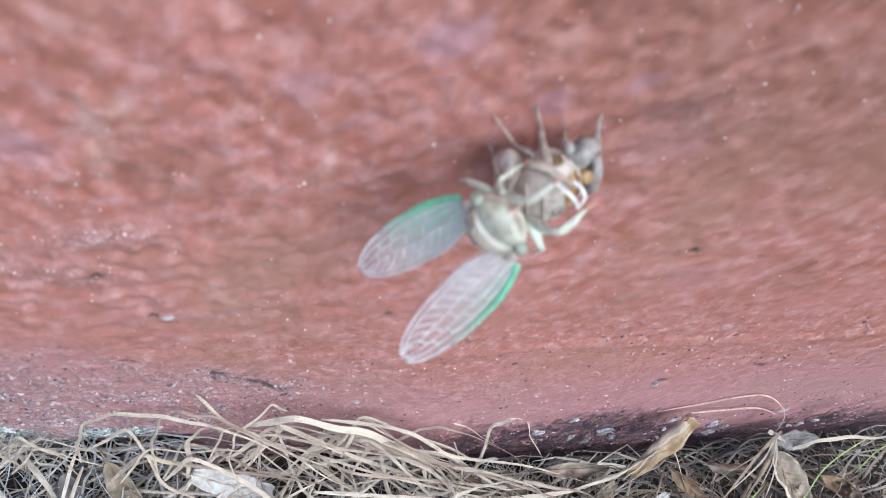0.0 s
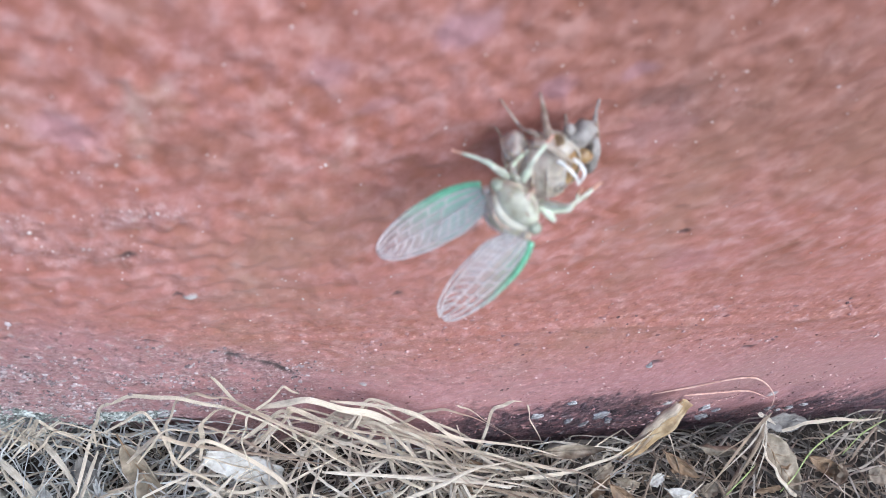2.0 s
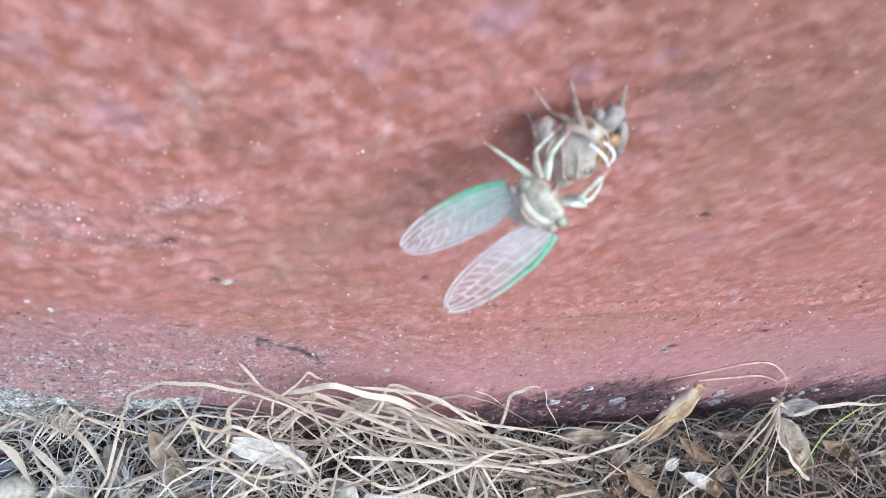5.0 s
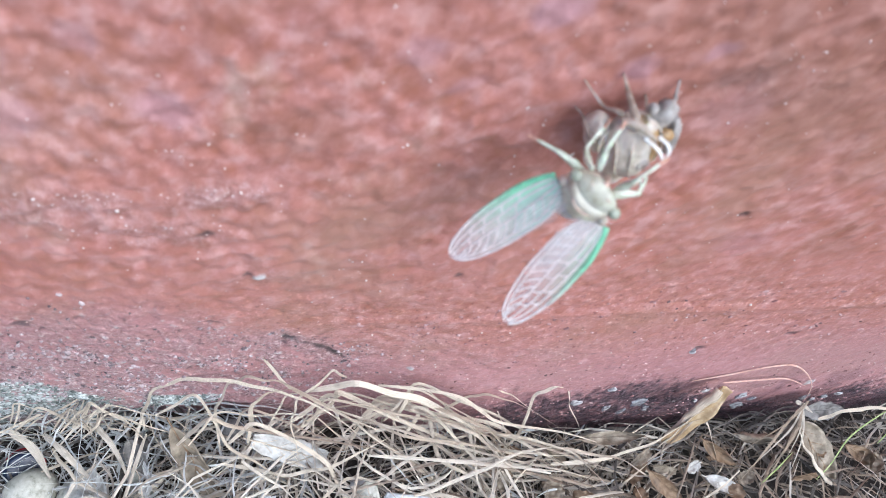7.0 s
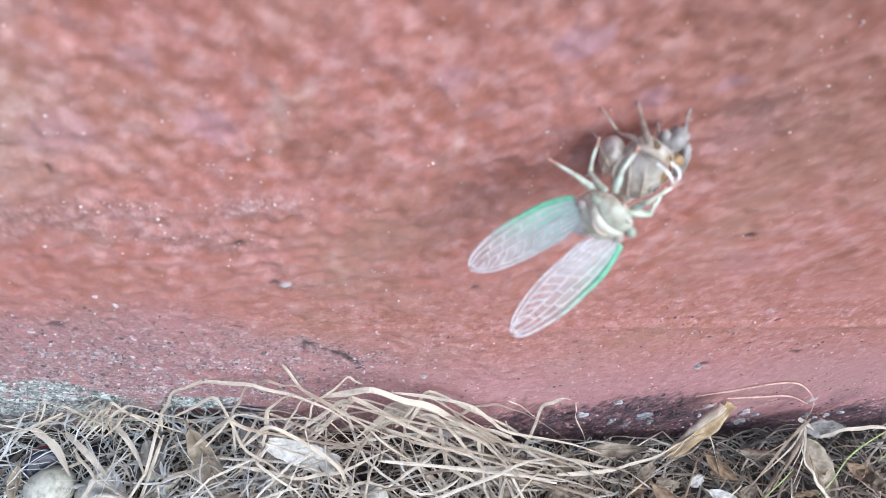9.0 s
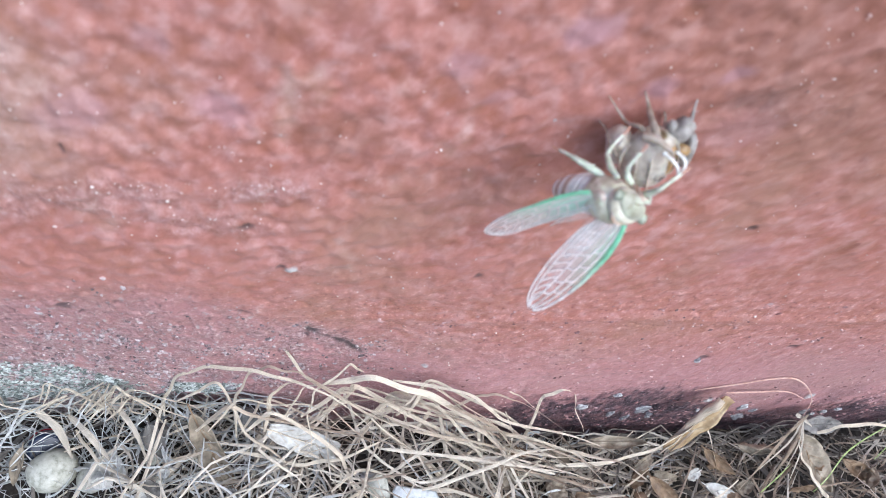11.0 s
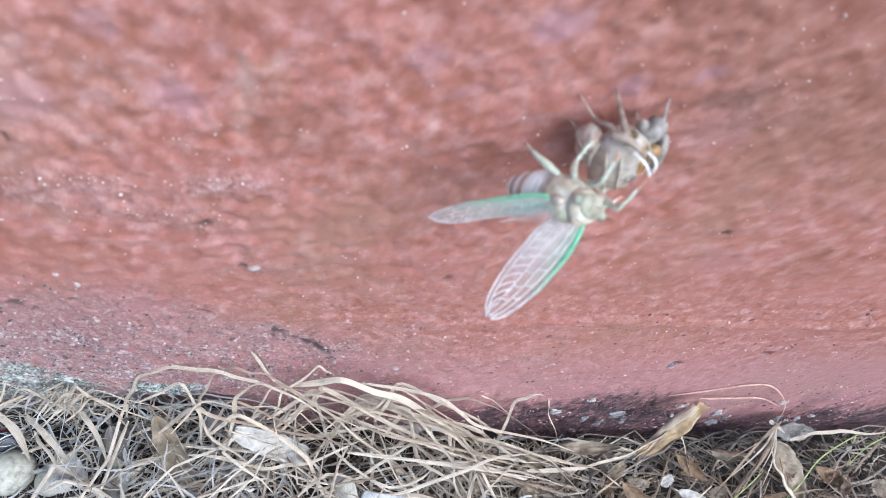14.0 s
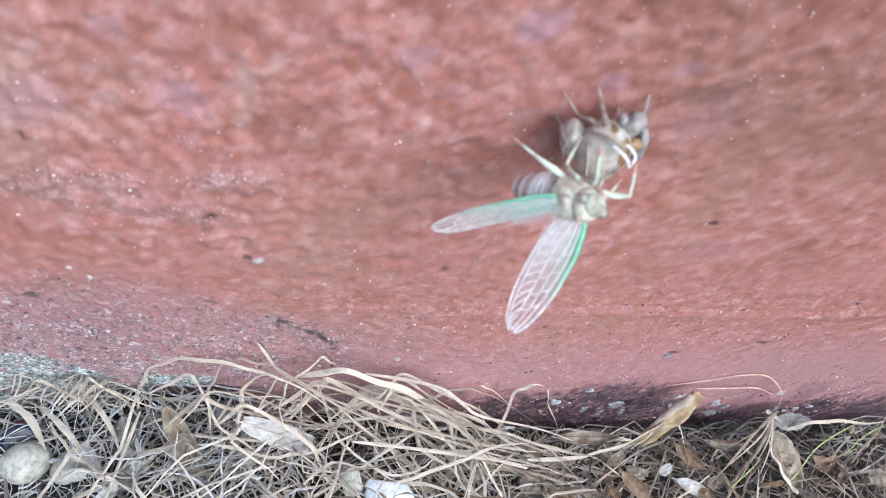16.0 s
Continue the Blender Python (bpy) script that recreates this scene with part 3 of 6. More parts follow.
def scattered(name, x, z, r, material, label, category, squash=1.0, jag=0.25, seed=5, proud=0.25):
    """Small grains set into the face of the wall, joined."""
    rng = np.random.default_rng(seed)
    ico = bmesh.new()
    bmesh.ops.create_icosphere(ico, subdivisions=1, radius=1.0)
    ico.verts.ensure_lookup_table()
    shape = np.array([q.co[:] for q in ico.verts])
    tris = np.array([[q.index for q in f.verts] for f in ico.faces])
    ico.free()
    count = len(x)
    lump = 1 + rng.uniform(-jag, jag, (count, len(shape), 1))
    size = r[:, None] * np.stack([rng.uniform(0.7, 1.35, count), np.full(count, squash), rng.uniform(0.8, 1.7, count)], -1)
    spin = rng.uniform(0, 2 * np.pi, count)
    pts = shape[None] * lump * size[:, None, :]
    c, d = np.cos(spin)[:, None], np.sin(spin)[:, None]
    pts = np.stack([pts[..., 0] * c - pts[..., 2] * d, pts[..., 1], pts[..., 0] * d + pts[..., 2] * c], -1)
    verts = np.stack([x, wall_y(x, z) - proud * r * squash, z], -1)[:, None, :] + pts
    faces = (tris[None] + (np.arange(count) * len(shape))[:, None, None]).reshape(-1, 3)
    ob = new(name, raw_mesh(name, verts.reshape(-1, 3).tolist(), faces.tolist(), material, soft=False))
    return tagged(ob, label, category, kind="stuff")


def wall_grit():
    rng = np.random.default_rng(5)
    # glinting sand in the paint, in loose clusters
    x, z = rng.uniform(-0.22, 0.24, 2600), rng.uniform(0.0, 0.290, 2600)
    for k, (cx, cz, sx, sz, n) in enumerate(((-0.165, 0.262, 0.022, 0.03, 60), (-0.131, 0.2125, 0.009, 0.0016, 26), (-0.093, 0.2125, 0.007, 0.002, 22), (-0.062, 0.169, 0.004, 0.005, 14),
                                             (-0.096, 0.231, 0.009, 0.006, 14), (-0.112, 0.196, 0.016, 0.005, 26), (0.047, 0.268, 0.006, 0.012, 20))):
        at = 60 * k
        x[at:at + n], z[at:at + n] = rng.normal(cx, sx, n), rng.normal(cz, sz, n)
    keep = (rough(x, z, 0.022, 31, 4, 0.7) * 2.2 > rng.uniform(-0.35, 1.5, 2600)) | (np.arange(2600) < 420) & (rng.random(2600) < 0.8)
    x, z = x[keep], z[keep]
    r = rng.uniform(0.00013, 0.00030, len(x)) * np.where(rng.random(len(x)) < 0.12, 1.6, 1.0)
    scattered("sand_grains", x, z, r, QUARTZ, "pale sand grains caught in the red paint", "sand")
    # bare grit where the paint is worn off
    x, z = rng.uniform(-0.26, -0.03, 26000), rng.uniform(0.02, 0.17, 26000)
    worn = gritty_at(x, z) * (0.3 + 0.7 * smooth((0.145 - z) / 0.06)) * smooth(rough(x, z * 0.5, 0.012, 33, 4, 0.7) * 2.6 + 0.10 + 0.25 * smooth((-0.12 - x) / 0.05))
    keep = rng.random(26000) < 0.38 * worn
    x, z = x[keep], z[keep]
    scattered("loose_grit", x, z, rng.uniform(0.00028, 0.00074, len(x)) * rng.choice([0.7, 1.0, 1.3], len(x)), GRIT, "loose grit in the worn foot of the wall", "grit", 0.8, 0.35, 6, 0.3)
    # a knobbly pale crust low down
    x, z = rng.uniform(-0.27, -0.125, 16000), rng.uniform(-0.01, 0.10, 16000)
    keep = rng.random(16000) < 0.42 * moss_at(x, z)
    x, z = x[keep], z[keep]
    scattered("lichen_crust", x, z, rng.uniform(0.0004, 0.0011, len(x)), CRUST, "pale green and white crust on the wall foot", "lichen", 0.8, 0.4, 7, 0.15)
    # small bits of dirt on the lower right of the wall
    x, z = rng.uniform(-0.06, 0.26, 5200), rng.uniform(-0.03, 0.14, 5200)
    keep = rng.random(5200) < 0.60 * smooth(rough(x, z * 0.5, 0.014, 35, 4, 0.7) * 2.4 + 0.1 + 0.5 * smooth((0.06 - z) / 0.05))
    x, z = x[keep], z[keep]
    scattered("paint_crumbs", x, z, rng.uniform(0.00028, 0.0009, len(x)), CRUMB, "small crumbs of paint and dirt on the wall foot", "crumbs", 0.6, 0.35, 8, 0.1)


wall_grit()


def lime_flake(x, z, wide, tall, seed):
    """A broken flake of old whitewash stuck to the wall foot."""
    r = random.Random(seed)
    bm = bmesh.new()
    n, rings = 11, []
    edge = [r.uniform(0.5, 1.2) for _ in range(n)]
    for share, out_ in ((1.0, 0.0006), (0.93, -0.0007), (0.5, -0.0011)):
        rings.append([bm.verts.new((wide * share * edge[k] * math.cos(2 * math.pi * k / n), out_ + r.uniform(-0.0002, 0.0002), tall * share * edge[k] * math.sin(2 * math.pi * k / n))) for k in range(n)])
    for a, b in zip(rings, rings[1:]):
        for k in range(n):
            bm.faces.new((a[k], a[(k + 1) % n], b[(k + 1) % n], b[k]))
    bm.faces.new(rings[-1])
    bm.faces.new(rings[0][::-1])
    ob = part("lime_flake", bm, LIME, None, "", False)
    ob.matrix_world = pose(x, float(wall_y(x, z)), z, 0, r.uniform(-25, 25), 0)
    return tagged(ob, "grey-white flake of old lime on the dark wall foot", "flake", "lime flakes on the wall")


for k, (x, z, wide, tall) in enumerate(((0.057, 0.011, 0.0042, 0.0060), (0.094, 0.007, 0.0050, 0.0065), (0.071, 0.031, 0.0028, 0.0030), (0.101, -0.004, 0.0022, 0.005), (0.088, -0.008, 0.0018, 0.005),
                                        (0.077, 0.000, 0.0020, 0.0050), (0.163, -0.015, 0.0045, 0.0080), (0.156, 0.005, 0.0040, 0.0055), (0.166, -0.002, 0.0022, 0.003), (0.203, -0.008, 0.0032, 0.0045), (0.218, -0.011, 0.0028, 0.0030),
                                        (0.224, -0.006, 0.0030, 0.0022), (0.213, -0.016, 0.0020, 0.0025), (0.128, 0.004, 0.0016, 0.0030), (0.0955, 0.0785, 0.0022, 0.0026), (-0.133, 0.024, 0.0040, 0.0045))):
    lime_flake(x, z, wide, tall, 300 + k)


# ---- the ground ----
def soil_z(x, y):
    x, y = np.asarray(x, float), np.asarray(y, float)
    near = smooth((0.6 - np.hypot(x, y)) / 0.3)
    return -0.041 - 0.010 * smooth((x - 0.00) / 0.06) * near + near * (0.004 * rough(x, y, 0.03, 201, 4) + 0.003 * grain(x, y, 0.1, 202))


def build_ground():
    xs = graded(-0.30, 0.32, 0.004, -250.0, 250.0)
    ys = graded(-0.20, 0.06, 0.004, -250.0, 250.0)
    x, y = np.meshgrid(xs, ys)
    verts = np.stack([x, y, soil_z(x, y)], -1).reshape(-1, 3)
    i = np.arange(x.size).reshape(x.shape)
    faces = np.stack([i[:-1, :-1], i[:-1, 1:], i[1:, 1:], i[1:, :-1]], -1).reshape(-1, 4)
    ob = new("ground", raw_mesh("ground", verts.tolist(), faces.tolist(), SOIL))
    tagged(ob, "dark bare soil at the foot of the wall", "ground", kind="structure")


build_ground()


def litter(name, count, seed, material, span, depth, top, label, widths=(0.0006, 0.0018), lengths=(0.03, 0.10)):
    """A loose mat of dry grass blades, joined."""
    rng = np.random.default_rng(seed)
    verts, faces = [], []
    n = 9
    s = np.linspace(0, 1, n)
    for k in range(count):
        x0, y0 = rng.uniform(*span), rng.uniform(*depth)
        ln = rng.uniform(*lengths)
        a = rng.normal(0, 0.75) + (math.pi if rng.random() < 0.5 else 0)
        if rng.random() < 0.28:
            a = rng.uniform(0, 2 * math.pi)
        bend = rng.normal(0, 0.8)
        ang = a + bend * (s - 0.5) + np.cumsum(rng.normal(0, 0.16, n))
        if rng.random() < 0.25:
            ang = ang + rng.normal(0, 0.7) * (s > rng.uniform(0.25, 0.75))
        dx, dy = np.cos(ang), np.sin(ang)
        px = x0 + np.cumsum(dx) * ln / n
        py = y0 + np.cumsum(dy) * ln / n
        lift, lean = rng.random(), rng.random() ** 1.5
        px, py = px - px.mean() + x0, py - py.mean() + y0
        mound = 0.012 * math.exp(-((x0 + 0.05) / 0.07) ** 2) - 0.012 * smooth((x0 - 0.02) / 0.04) - 0.016 * smooth((y0 + 0.036) / 0.02) * smooth(x0 / 0.04) + 0.042 * smooth((-0.165 - x0) / 0.06) * smooth((y0 - 0.000) / 0.018) - 0.018 * smooth((-0.190 - x0) / 0.02) * smooth((0.002 - y0) / 0.01)
        base = soil_z(px, py) + 0.002 + lift * (top + (mound if top > -0.01 else 0.0) - float(soil_z(x0, y0)) - 0.002)
        pz = base + rng.normal(0, 0.08) * ln * (s - 0.5) + rng.normal(0.02, 0.04) * ln * np.sin(np.pi * s)
        pz = np.where((px > 0.015) & (py > -0.012), np.minimum(pz, -0.034 + 0.008 * lift), pz)
        pz = np.maximum(pz, soil_z(px, py) + 0.0006)
        py = py - max(0.0, float(np.max(py - wall_y(px, pz))) + 0.0014 + 0.010 * lean)
        w = rng.uniform(*widths) * (1 - 0.8 * s ** 2.5) * (0.5 + 0.5 * np.minimum(1, s * 8))
        tw = rng.uniform(-1.2, 1.2) + rng.normal(0, 2.2) * s
        tx, ty, tz = np.gradient(px), np.gradient(py), np.gradient(pz)
        nrm = np.sqrt(tx * tx + ty * ty + tz * tz) + 1e-9
        sx, sy = -ty / nrm, tx / nrm
        i0 = len(verts)
        flat = rng.uniform(0.12, 0.5)
        for q in range(n):
            ct, st = math.cos(tw[q] * 0.5), math.sin(tw[q] * 0.5)
            side = (sx[q] * ct, sy[q] * ct, st)
            over = (-sx[q] * st, -sy[q] * st, ct)
            for ca, sa in ((1, 0), (0, flat), (-1, 0), (0, -flat)):
                verts.append((px[q] + w[q] * (ca * side[0] + sa * over[0]), py[q] + w[q] * (ca * side[1] + sa * over[1]), pz[q] + w[q] * (ca * side[2] + sa * over[2])))
        for q in range(n - 1):
            for j in range(4):
                j2 = (j + 1) % 4
                faces.append((i0 + 4 * q + j, i0 + 4 * q + j2, i0 + 4 * q + 4 + j2, i0 + 4 * q + 4 + j))
        faces.append((i0 + 3, i0 + 2, i0 + 1, i0))
        faces.append((i0 + 4 * n - 4, i0 + 4 * n - 3, i0 + 4 * n - 2, i0 + 4 * n - 1))
    me = raw_mesh(name, verts, faces, material, soft=False)
    corner = np.zeros(len(me.loops), dtype=np.int32)
    me.loops.foreach_get("vertex_index", corner)
    along, around = (corner // 4) % n / (n - 1), (corner % 4) / 4 + (corner // (4 * n)) * 0.37
    me.uv_layers.new(name="UVMap").data.foreach_set("uv", np.stack([along, around], -1).astype(np.float32).reshape(-1))
    ob = new(name, me)
    tagged(ob, label, "dry grass", kind="stuff")


litter("dry_grass_mat", 420, 11, STRAW, (-0.20, 0.30), (-0.13, 0.035), 0.004, "tangled mat of dry tan grass on the soil", (0.00028, 0.00085))
# low layer, coloured dark to stand for shade between the straws
litter("rotting_grass_mat", 420, 12, STRAW_DEEP, (-0.34, 0.30), (-0.13, 0.035), -0.012, "grass deep in the mat, coloured dark for the shade there", (0.0005, 0.0013), (0.02, 0.08))
litter("greyed_grass_mat", 760, 18, STRAW_GREY, (-0.34, -0.10), (-0.10, 0.035), 0.008, "fine grey bleached grass tangled at the worn wall foot", (0.00025, 0.0007), (0.02, 0.07))
litter("pale_grass_mat", 420, 15, STRAW_TOP, (-0.20, 0.12), (-0.12, 0.02), 0.010, "bleached grass blades lying on top of the mat", (0.0004, 0.0011), (0.04, 0.12))
# right side: brown grass with the shade there put into its colour
litter("brown_grass_mat", 380, 16, STRAW_DARK, (0.00, 0.36), (-0.13, -0.005), 0.006, "brown dry grass on the soil, coloured darker for shade", (0.0003, 0.001), (0.03, 0.09))
litter("broken_straw", 420, 14, STRAW_GREY, (-0.32, 0.12), (-0.10, 0.032), 0.004, "short broken bits of pale straw in the mat", (0.0003, 0.0009), (0.008, 0.028))
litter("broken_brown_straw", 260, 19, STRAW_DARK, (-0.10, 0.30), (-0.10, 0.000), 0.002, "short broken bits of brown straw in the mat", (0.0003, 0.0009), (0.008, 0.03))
litter("outer_grass_mat", 2600, 13, STRAW, (-2.0, 2.0), (-0.8, -0.12), -0.008, "thin dry grass further out on the soil", (0.001, 0.002), (0.06, 0.14))


def blade(points, width, material=None, label="long dry straw-coloured grass blade on the mat", flat=0.28, twist=0.6, name="dry_grass_blade", category="grass blade", group="long grass blades by the wall"):
    bm = bmesh.new()
    kink = random.Random(int(1000 * abs(points[0][0]) + 10 * abs(points[-1][2])))
    pts = [Vector(p) / 1000 for p in points]
    pts = [pts[0]] + [q for a, b in zip(pts, pts[1:]) for q in ((a + b) / 2 * 0.0 + a.lerp(b, 0.5) + Vector([kink.gauss(0, 0.02) * (b - a).length for _ in range(3)]), b)] if material is None else pts
    r = width * 0.9 / 2000
    if material is None:
        twist, flat = kink.uniform(-3, 3), kink.uniform(0.12, 0.25)
    tube(bm, pts, [(0, 0.5 * r), (0.12, r), (0.3, 0.8 * r), (0.5, 1.05 * r), (0.7, 0.85 * r), (1, 0.2 * r)], 52, 4, flat, (0, -0.55, 0.83), twist)
    ob = part(name, bm, material or STRAW_PALE, None, "", False)
    return tagged(ob, label, category, group)


blade([(-83, 2, 54), (-60, -2, 70), (-32, -4, 50), (-7, -12, 29), (0, -26, -1)], 3.6, label="broad pale dry grass blade arching against the wall", flat=0.22)
blade([(-51, 0, 61), (-14, -8, 60), (10, -14, 34), (82, -22, -7)], 1.9)
blade([(-101, 8, 85), (-93, 3, 63), (-80, -3, 56), (-64, -10, 44), (-40, -20, 14)], 1.7)
blade([(-170, 6, 2), (-168, 10, 16), (-155, 10, 47), (-137, 8, 64), (-116, 4, 68), (-98, 0, 64), (-80, -6, 57), (-60, -14, 30)], 2.0)
blade([(-131, -8, 5), (-128, 2, 37), (-119, 6, 59), (-108, 4, 72), (-95, 2, 69), (-75, -6, 57), (-40, -16, 26)], 2.0)
blade([(-115, -10, 20), (-110, -2, 47), (-101, 0, 60), (-90, -1, 66), (-79, -5, 58), (-50, -14, 36)], 2.7)
blade([(-65, 4, 63), (-71, 5, 70), (-78, 2, 62), (-88, -3, 57), (-92, -10, 45), (-91, -18, 16)], 1.3)
blade([(18, -16, -6), (24, -12, 7), (28, -2, 36), (38, 0, 43), (46, 1, 36), (52, -2, 14), (65, -12, -16)], 2.1)
blade([(7, 0, 46), (16, -1, 37), (25, -5, 29), (59, -14, -5)], 1.0)
blade([(-20, -4, 30), (-7, -1, 38), (3, -2, 43), (19, -6, 37), (54, -14, 1)], 1.8)
blade([(-57, -23, 28), (-24, -27, 25), (8, -31, 20), (41, -35, 12)], 2.2, STRAW_TOP, label="straight bleached grass stalk lying across the mat")
blade([(112, -1, 38), (132, -1, 45), (150, -1, 52), (164, -1, 50), (179, -3, 36), (189, -5, 18), (188, -12, -4)], 1.0, TENDRIL, "thin reddish hooked stalk against the wall", 0.9, 0, "bent_stalk", "stalk")
blade([(129, -3, 38), (150, -2, 35), (167, -2, 34), (183, -4, 25)], 1.0, TENDRIL, "thin reddish stalk leaning on the wall foot", 0.9, 0, "bent_stalk", "stalk")
blade([(40, -28, 0), (70, -28, 2), (92, -25, 12), (108, -19, 28), (120, -11, 42)], 3.2)
blade([(80, -40, -15), (103, -25, 14), (121, -12, 26)], 2.0)
blade([(-229, 6, 16), (-219, -2, 10), (-216, -12, -8)], 4.4, STRAW, "wide greyed grass blade on the mat")
blade([(-214, 4, 14), (-203, -6, 12), (-193, -18, -8)], 3.6, STRAW, "wide greyed grass blade on the mat")
blade([(-201, 12, 24), (-190, 6, 22), (-180, -6, 12), (-177, -18, -10)], 3.0, STRAW, "wide greyed grass blade on the mat")
blade([(-220, -9, -6), (-192, -6, 8), (-178, -5, 2)], 1.8)
blade([(-180, -14, -14), (-155, -14, -5), (-145, -16, -11), (-133, -16, -12), (-118, -9, 3)], 2.8)
blade([(-165, -30, -20), (-135, -26, -14), (-112, -26, -10)], 2.4)
blade([(195, -46, -14), (201, -40, -5), (213, -28, 3), (234, -18, 7), (248, -14, 8)], 0.95, GREEN_BLADE, "fresh green grass blade among dry straw", 0.3, 0.4, "green_grass_blade", "grass blade", "green grass blades")
blade([(160, -46, -12), (167, -40, -1), (174, -34, 6)], 0.95, GREEN_BLADE, "short green grass blade among dry straw", 0.3, 0.4, "green_grass_blade", "grass blade", "green grass blades")
blade([(238, -30, -10), (246, -22, 4), (262, -16, 10)], 0.85, GREEN_BLADE, "fresh green grass blade among dry straw", 0.3, 0.4, "green_grass_blade", "grass blade", "green grass blades")
blade([(195, -17, 4), (207, -16, 13), (228, -15, 12), (262, -14, 4)], 2.4)
blade([(-130, -16, 8), (-98, -24, 7), (-75, -24, 16), (-45, -12, 18)], 2.4)
blade([(-58, -6, 12), (-35, -22, 5), (-12, -40, -14)], 2.4)
blade([(-85, -44, -14), (-52, -32, 0), (-17, -24, 10), (14, -16, 0)], 2.4)
blade([(4, -46, -6), (12, -42, 8), (31, -26, 13), (43, -16, 12)], 2.4)
blade([(10, -14, 14), (25, -18, 17), (50, -26, 11), (65, -40, 4), (76, -47, -14)], 3.0)
blade([(46, -22, 8), (76, -30, 7), (98, -40, -8)], 2.4)
blade([(127, -14, 12), (129, -18, 9), (136, -30, -6), (140, -36, -20)], 1.5)
blade([(182, -12, 24), (172, -20, 14), (158, -34, 0), (148, -44, -14)], 2.6, STRAW_DARK, "split brown dry stalk leaning at the wall foot")
for k, (dx, dy, dz) in enumerate(((-8, -26, -30), (-17, -30, -34), (-26, -24, -32), (-34, -16, -26), (-4, -34, -38), (-22, -34, -40))):
    # a fan of stalks spreading from one knot
    blade([(181, -14, 19), (181 + 0.35 * dx, -15 + 0.4 * dy, 19 + 0.25 * dz), (181 + dx, -14 + dy, 19 + dz)], 1.3 + 0.3 * (k % 3), STRAW_DARK if k % 2 else STRAW, "dry stalk fanning out from a knot by the wall")
blade([(180, -13, 20), (176, -24, 10), (168, -38, -4), (163, -46, -14)], 2.0, STRAW_DARK, "dry stalk leaning at the wall foot")
blade([(176, -11, 22), (181, -13, 20), (190, -15, 12)], 3.0, STRAW, "short broken dry stalk at the wall foot")
rng = random.Random(4)
for k in range(22):
    # the thick sheaf in the middle, combed from the wall down to the mat
    a = Vector((rng.uniform(-135, -25), rng.uniform(-8, 6), rng.uniform(24, 60)))
    b = Vector((a.x + rng.uniform(25, 120), rng.uniform(-38, -12), rng.uniform(-6, 22)))
    m = a.lerp(b, rng.uniform(0.3, 0.6)) + Vector((rng.uniform(-14, 14), rng.uniform(-7, 4), rng.uniform(-4, 18)))
    a.y = min(a.y, float(wall_y(a.x / 1000, a.z / 1000)) * 1000 - 2)
    start = a + Vector((-rng.uniform(8, 22), -rng.uniform(2, 10), -rng.uniform(14, 30)))
    blade([start, a, m, b, b + Vector((rng.uniform(10, 25), rng.uniform(-8, 2), -rng.uniform(6, 16)))], rng.uniform(1.0, 2.6))

for k in range(24):
    # thin straws heaped high against the wall where its foot is worn back
    x, h = rng.uniform(-262, -178), rng.uniform(0, 1)
    a = Vector((x, 0, 30 + 52 * float(smooth((-172 - x) / 55)) * h))
    a.y = float(wall_y(a.x / 1000, a.z / 1000)) * 1000 - 2 - 6 * rng.random()
    b = a + Vector((rng.uniform(-35, 45), -rng.uniform(4, 12), -rng.uniform(14, 34)))
    m = a.lerp(b, 0.5) + Vector((rng.uniform(-8, 8), -rng.uniform(1, 4), rng.uniform(-2, 9)))
    start = a + Vector((-rng.uniform(6, 22), -rng.uniform(1, 7), -rng.uniform(8, 30)))
    blade([start, a, m, b], rng.uniform(0.7, 1.6), label="thin dry straw leaning on the wall", group="thin straws by the wall")


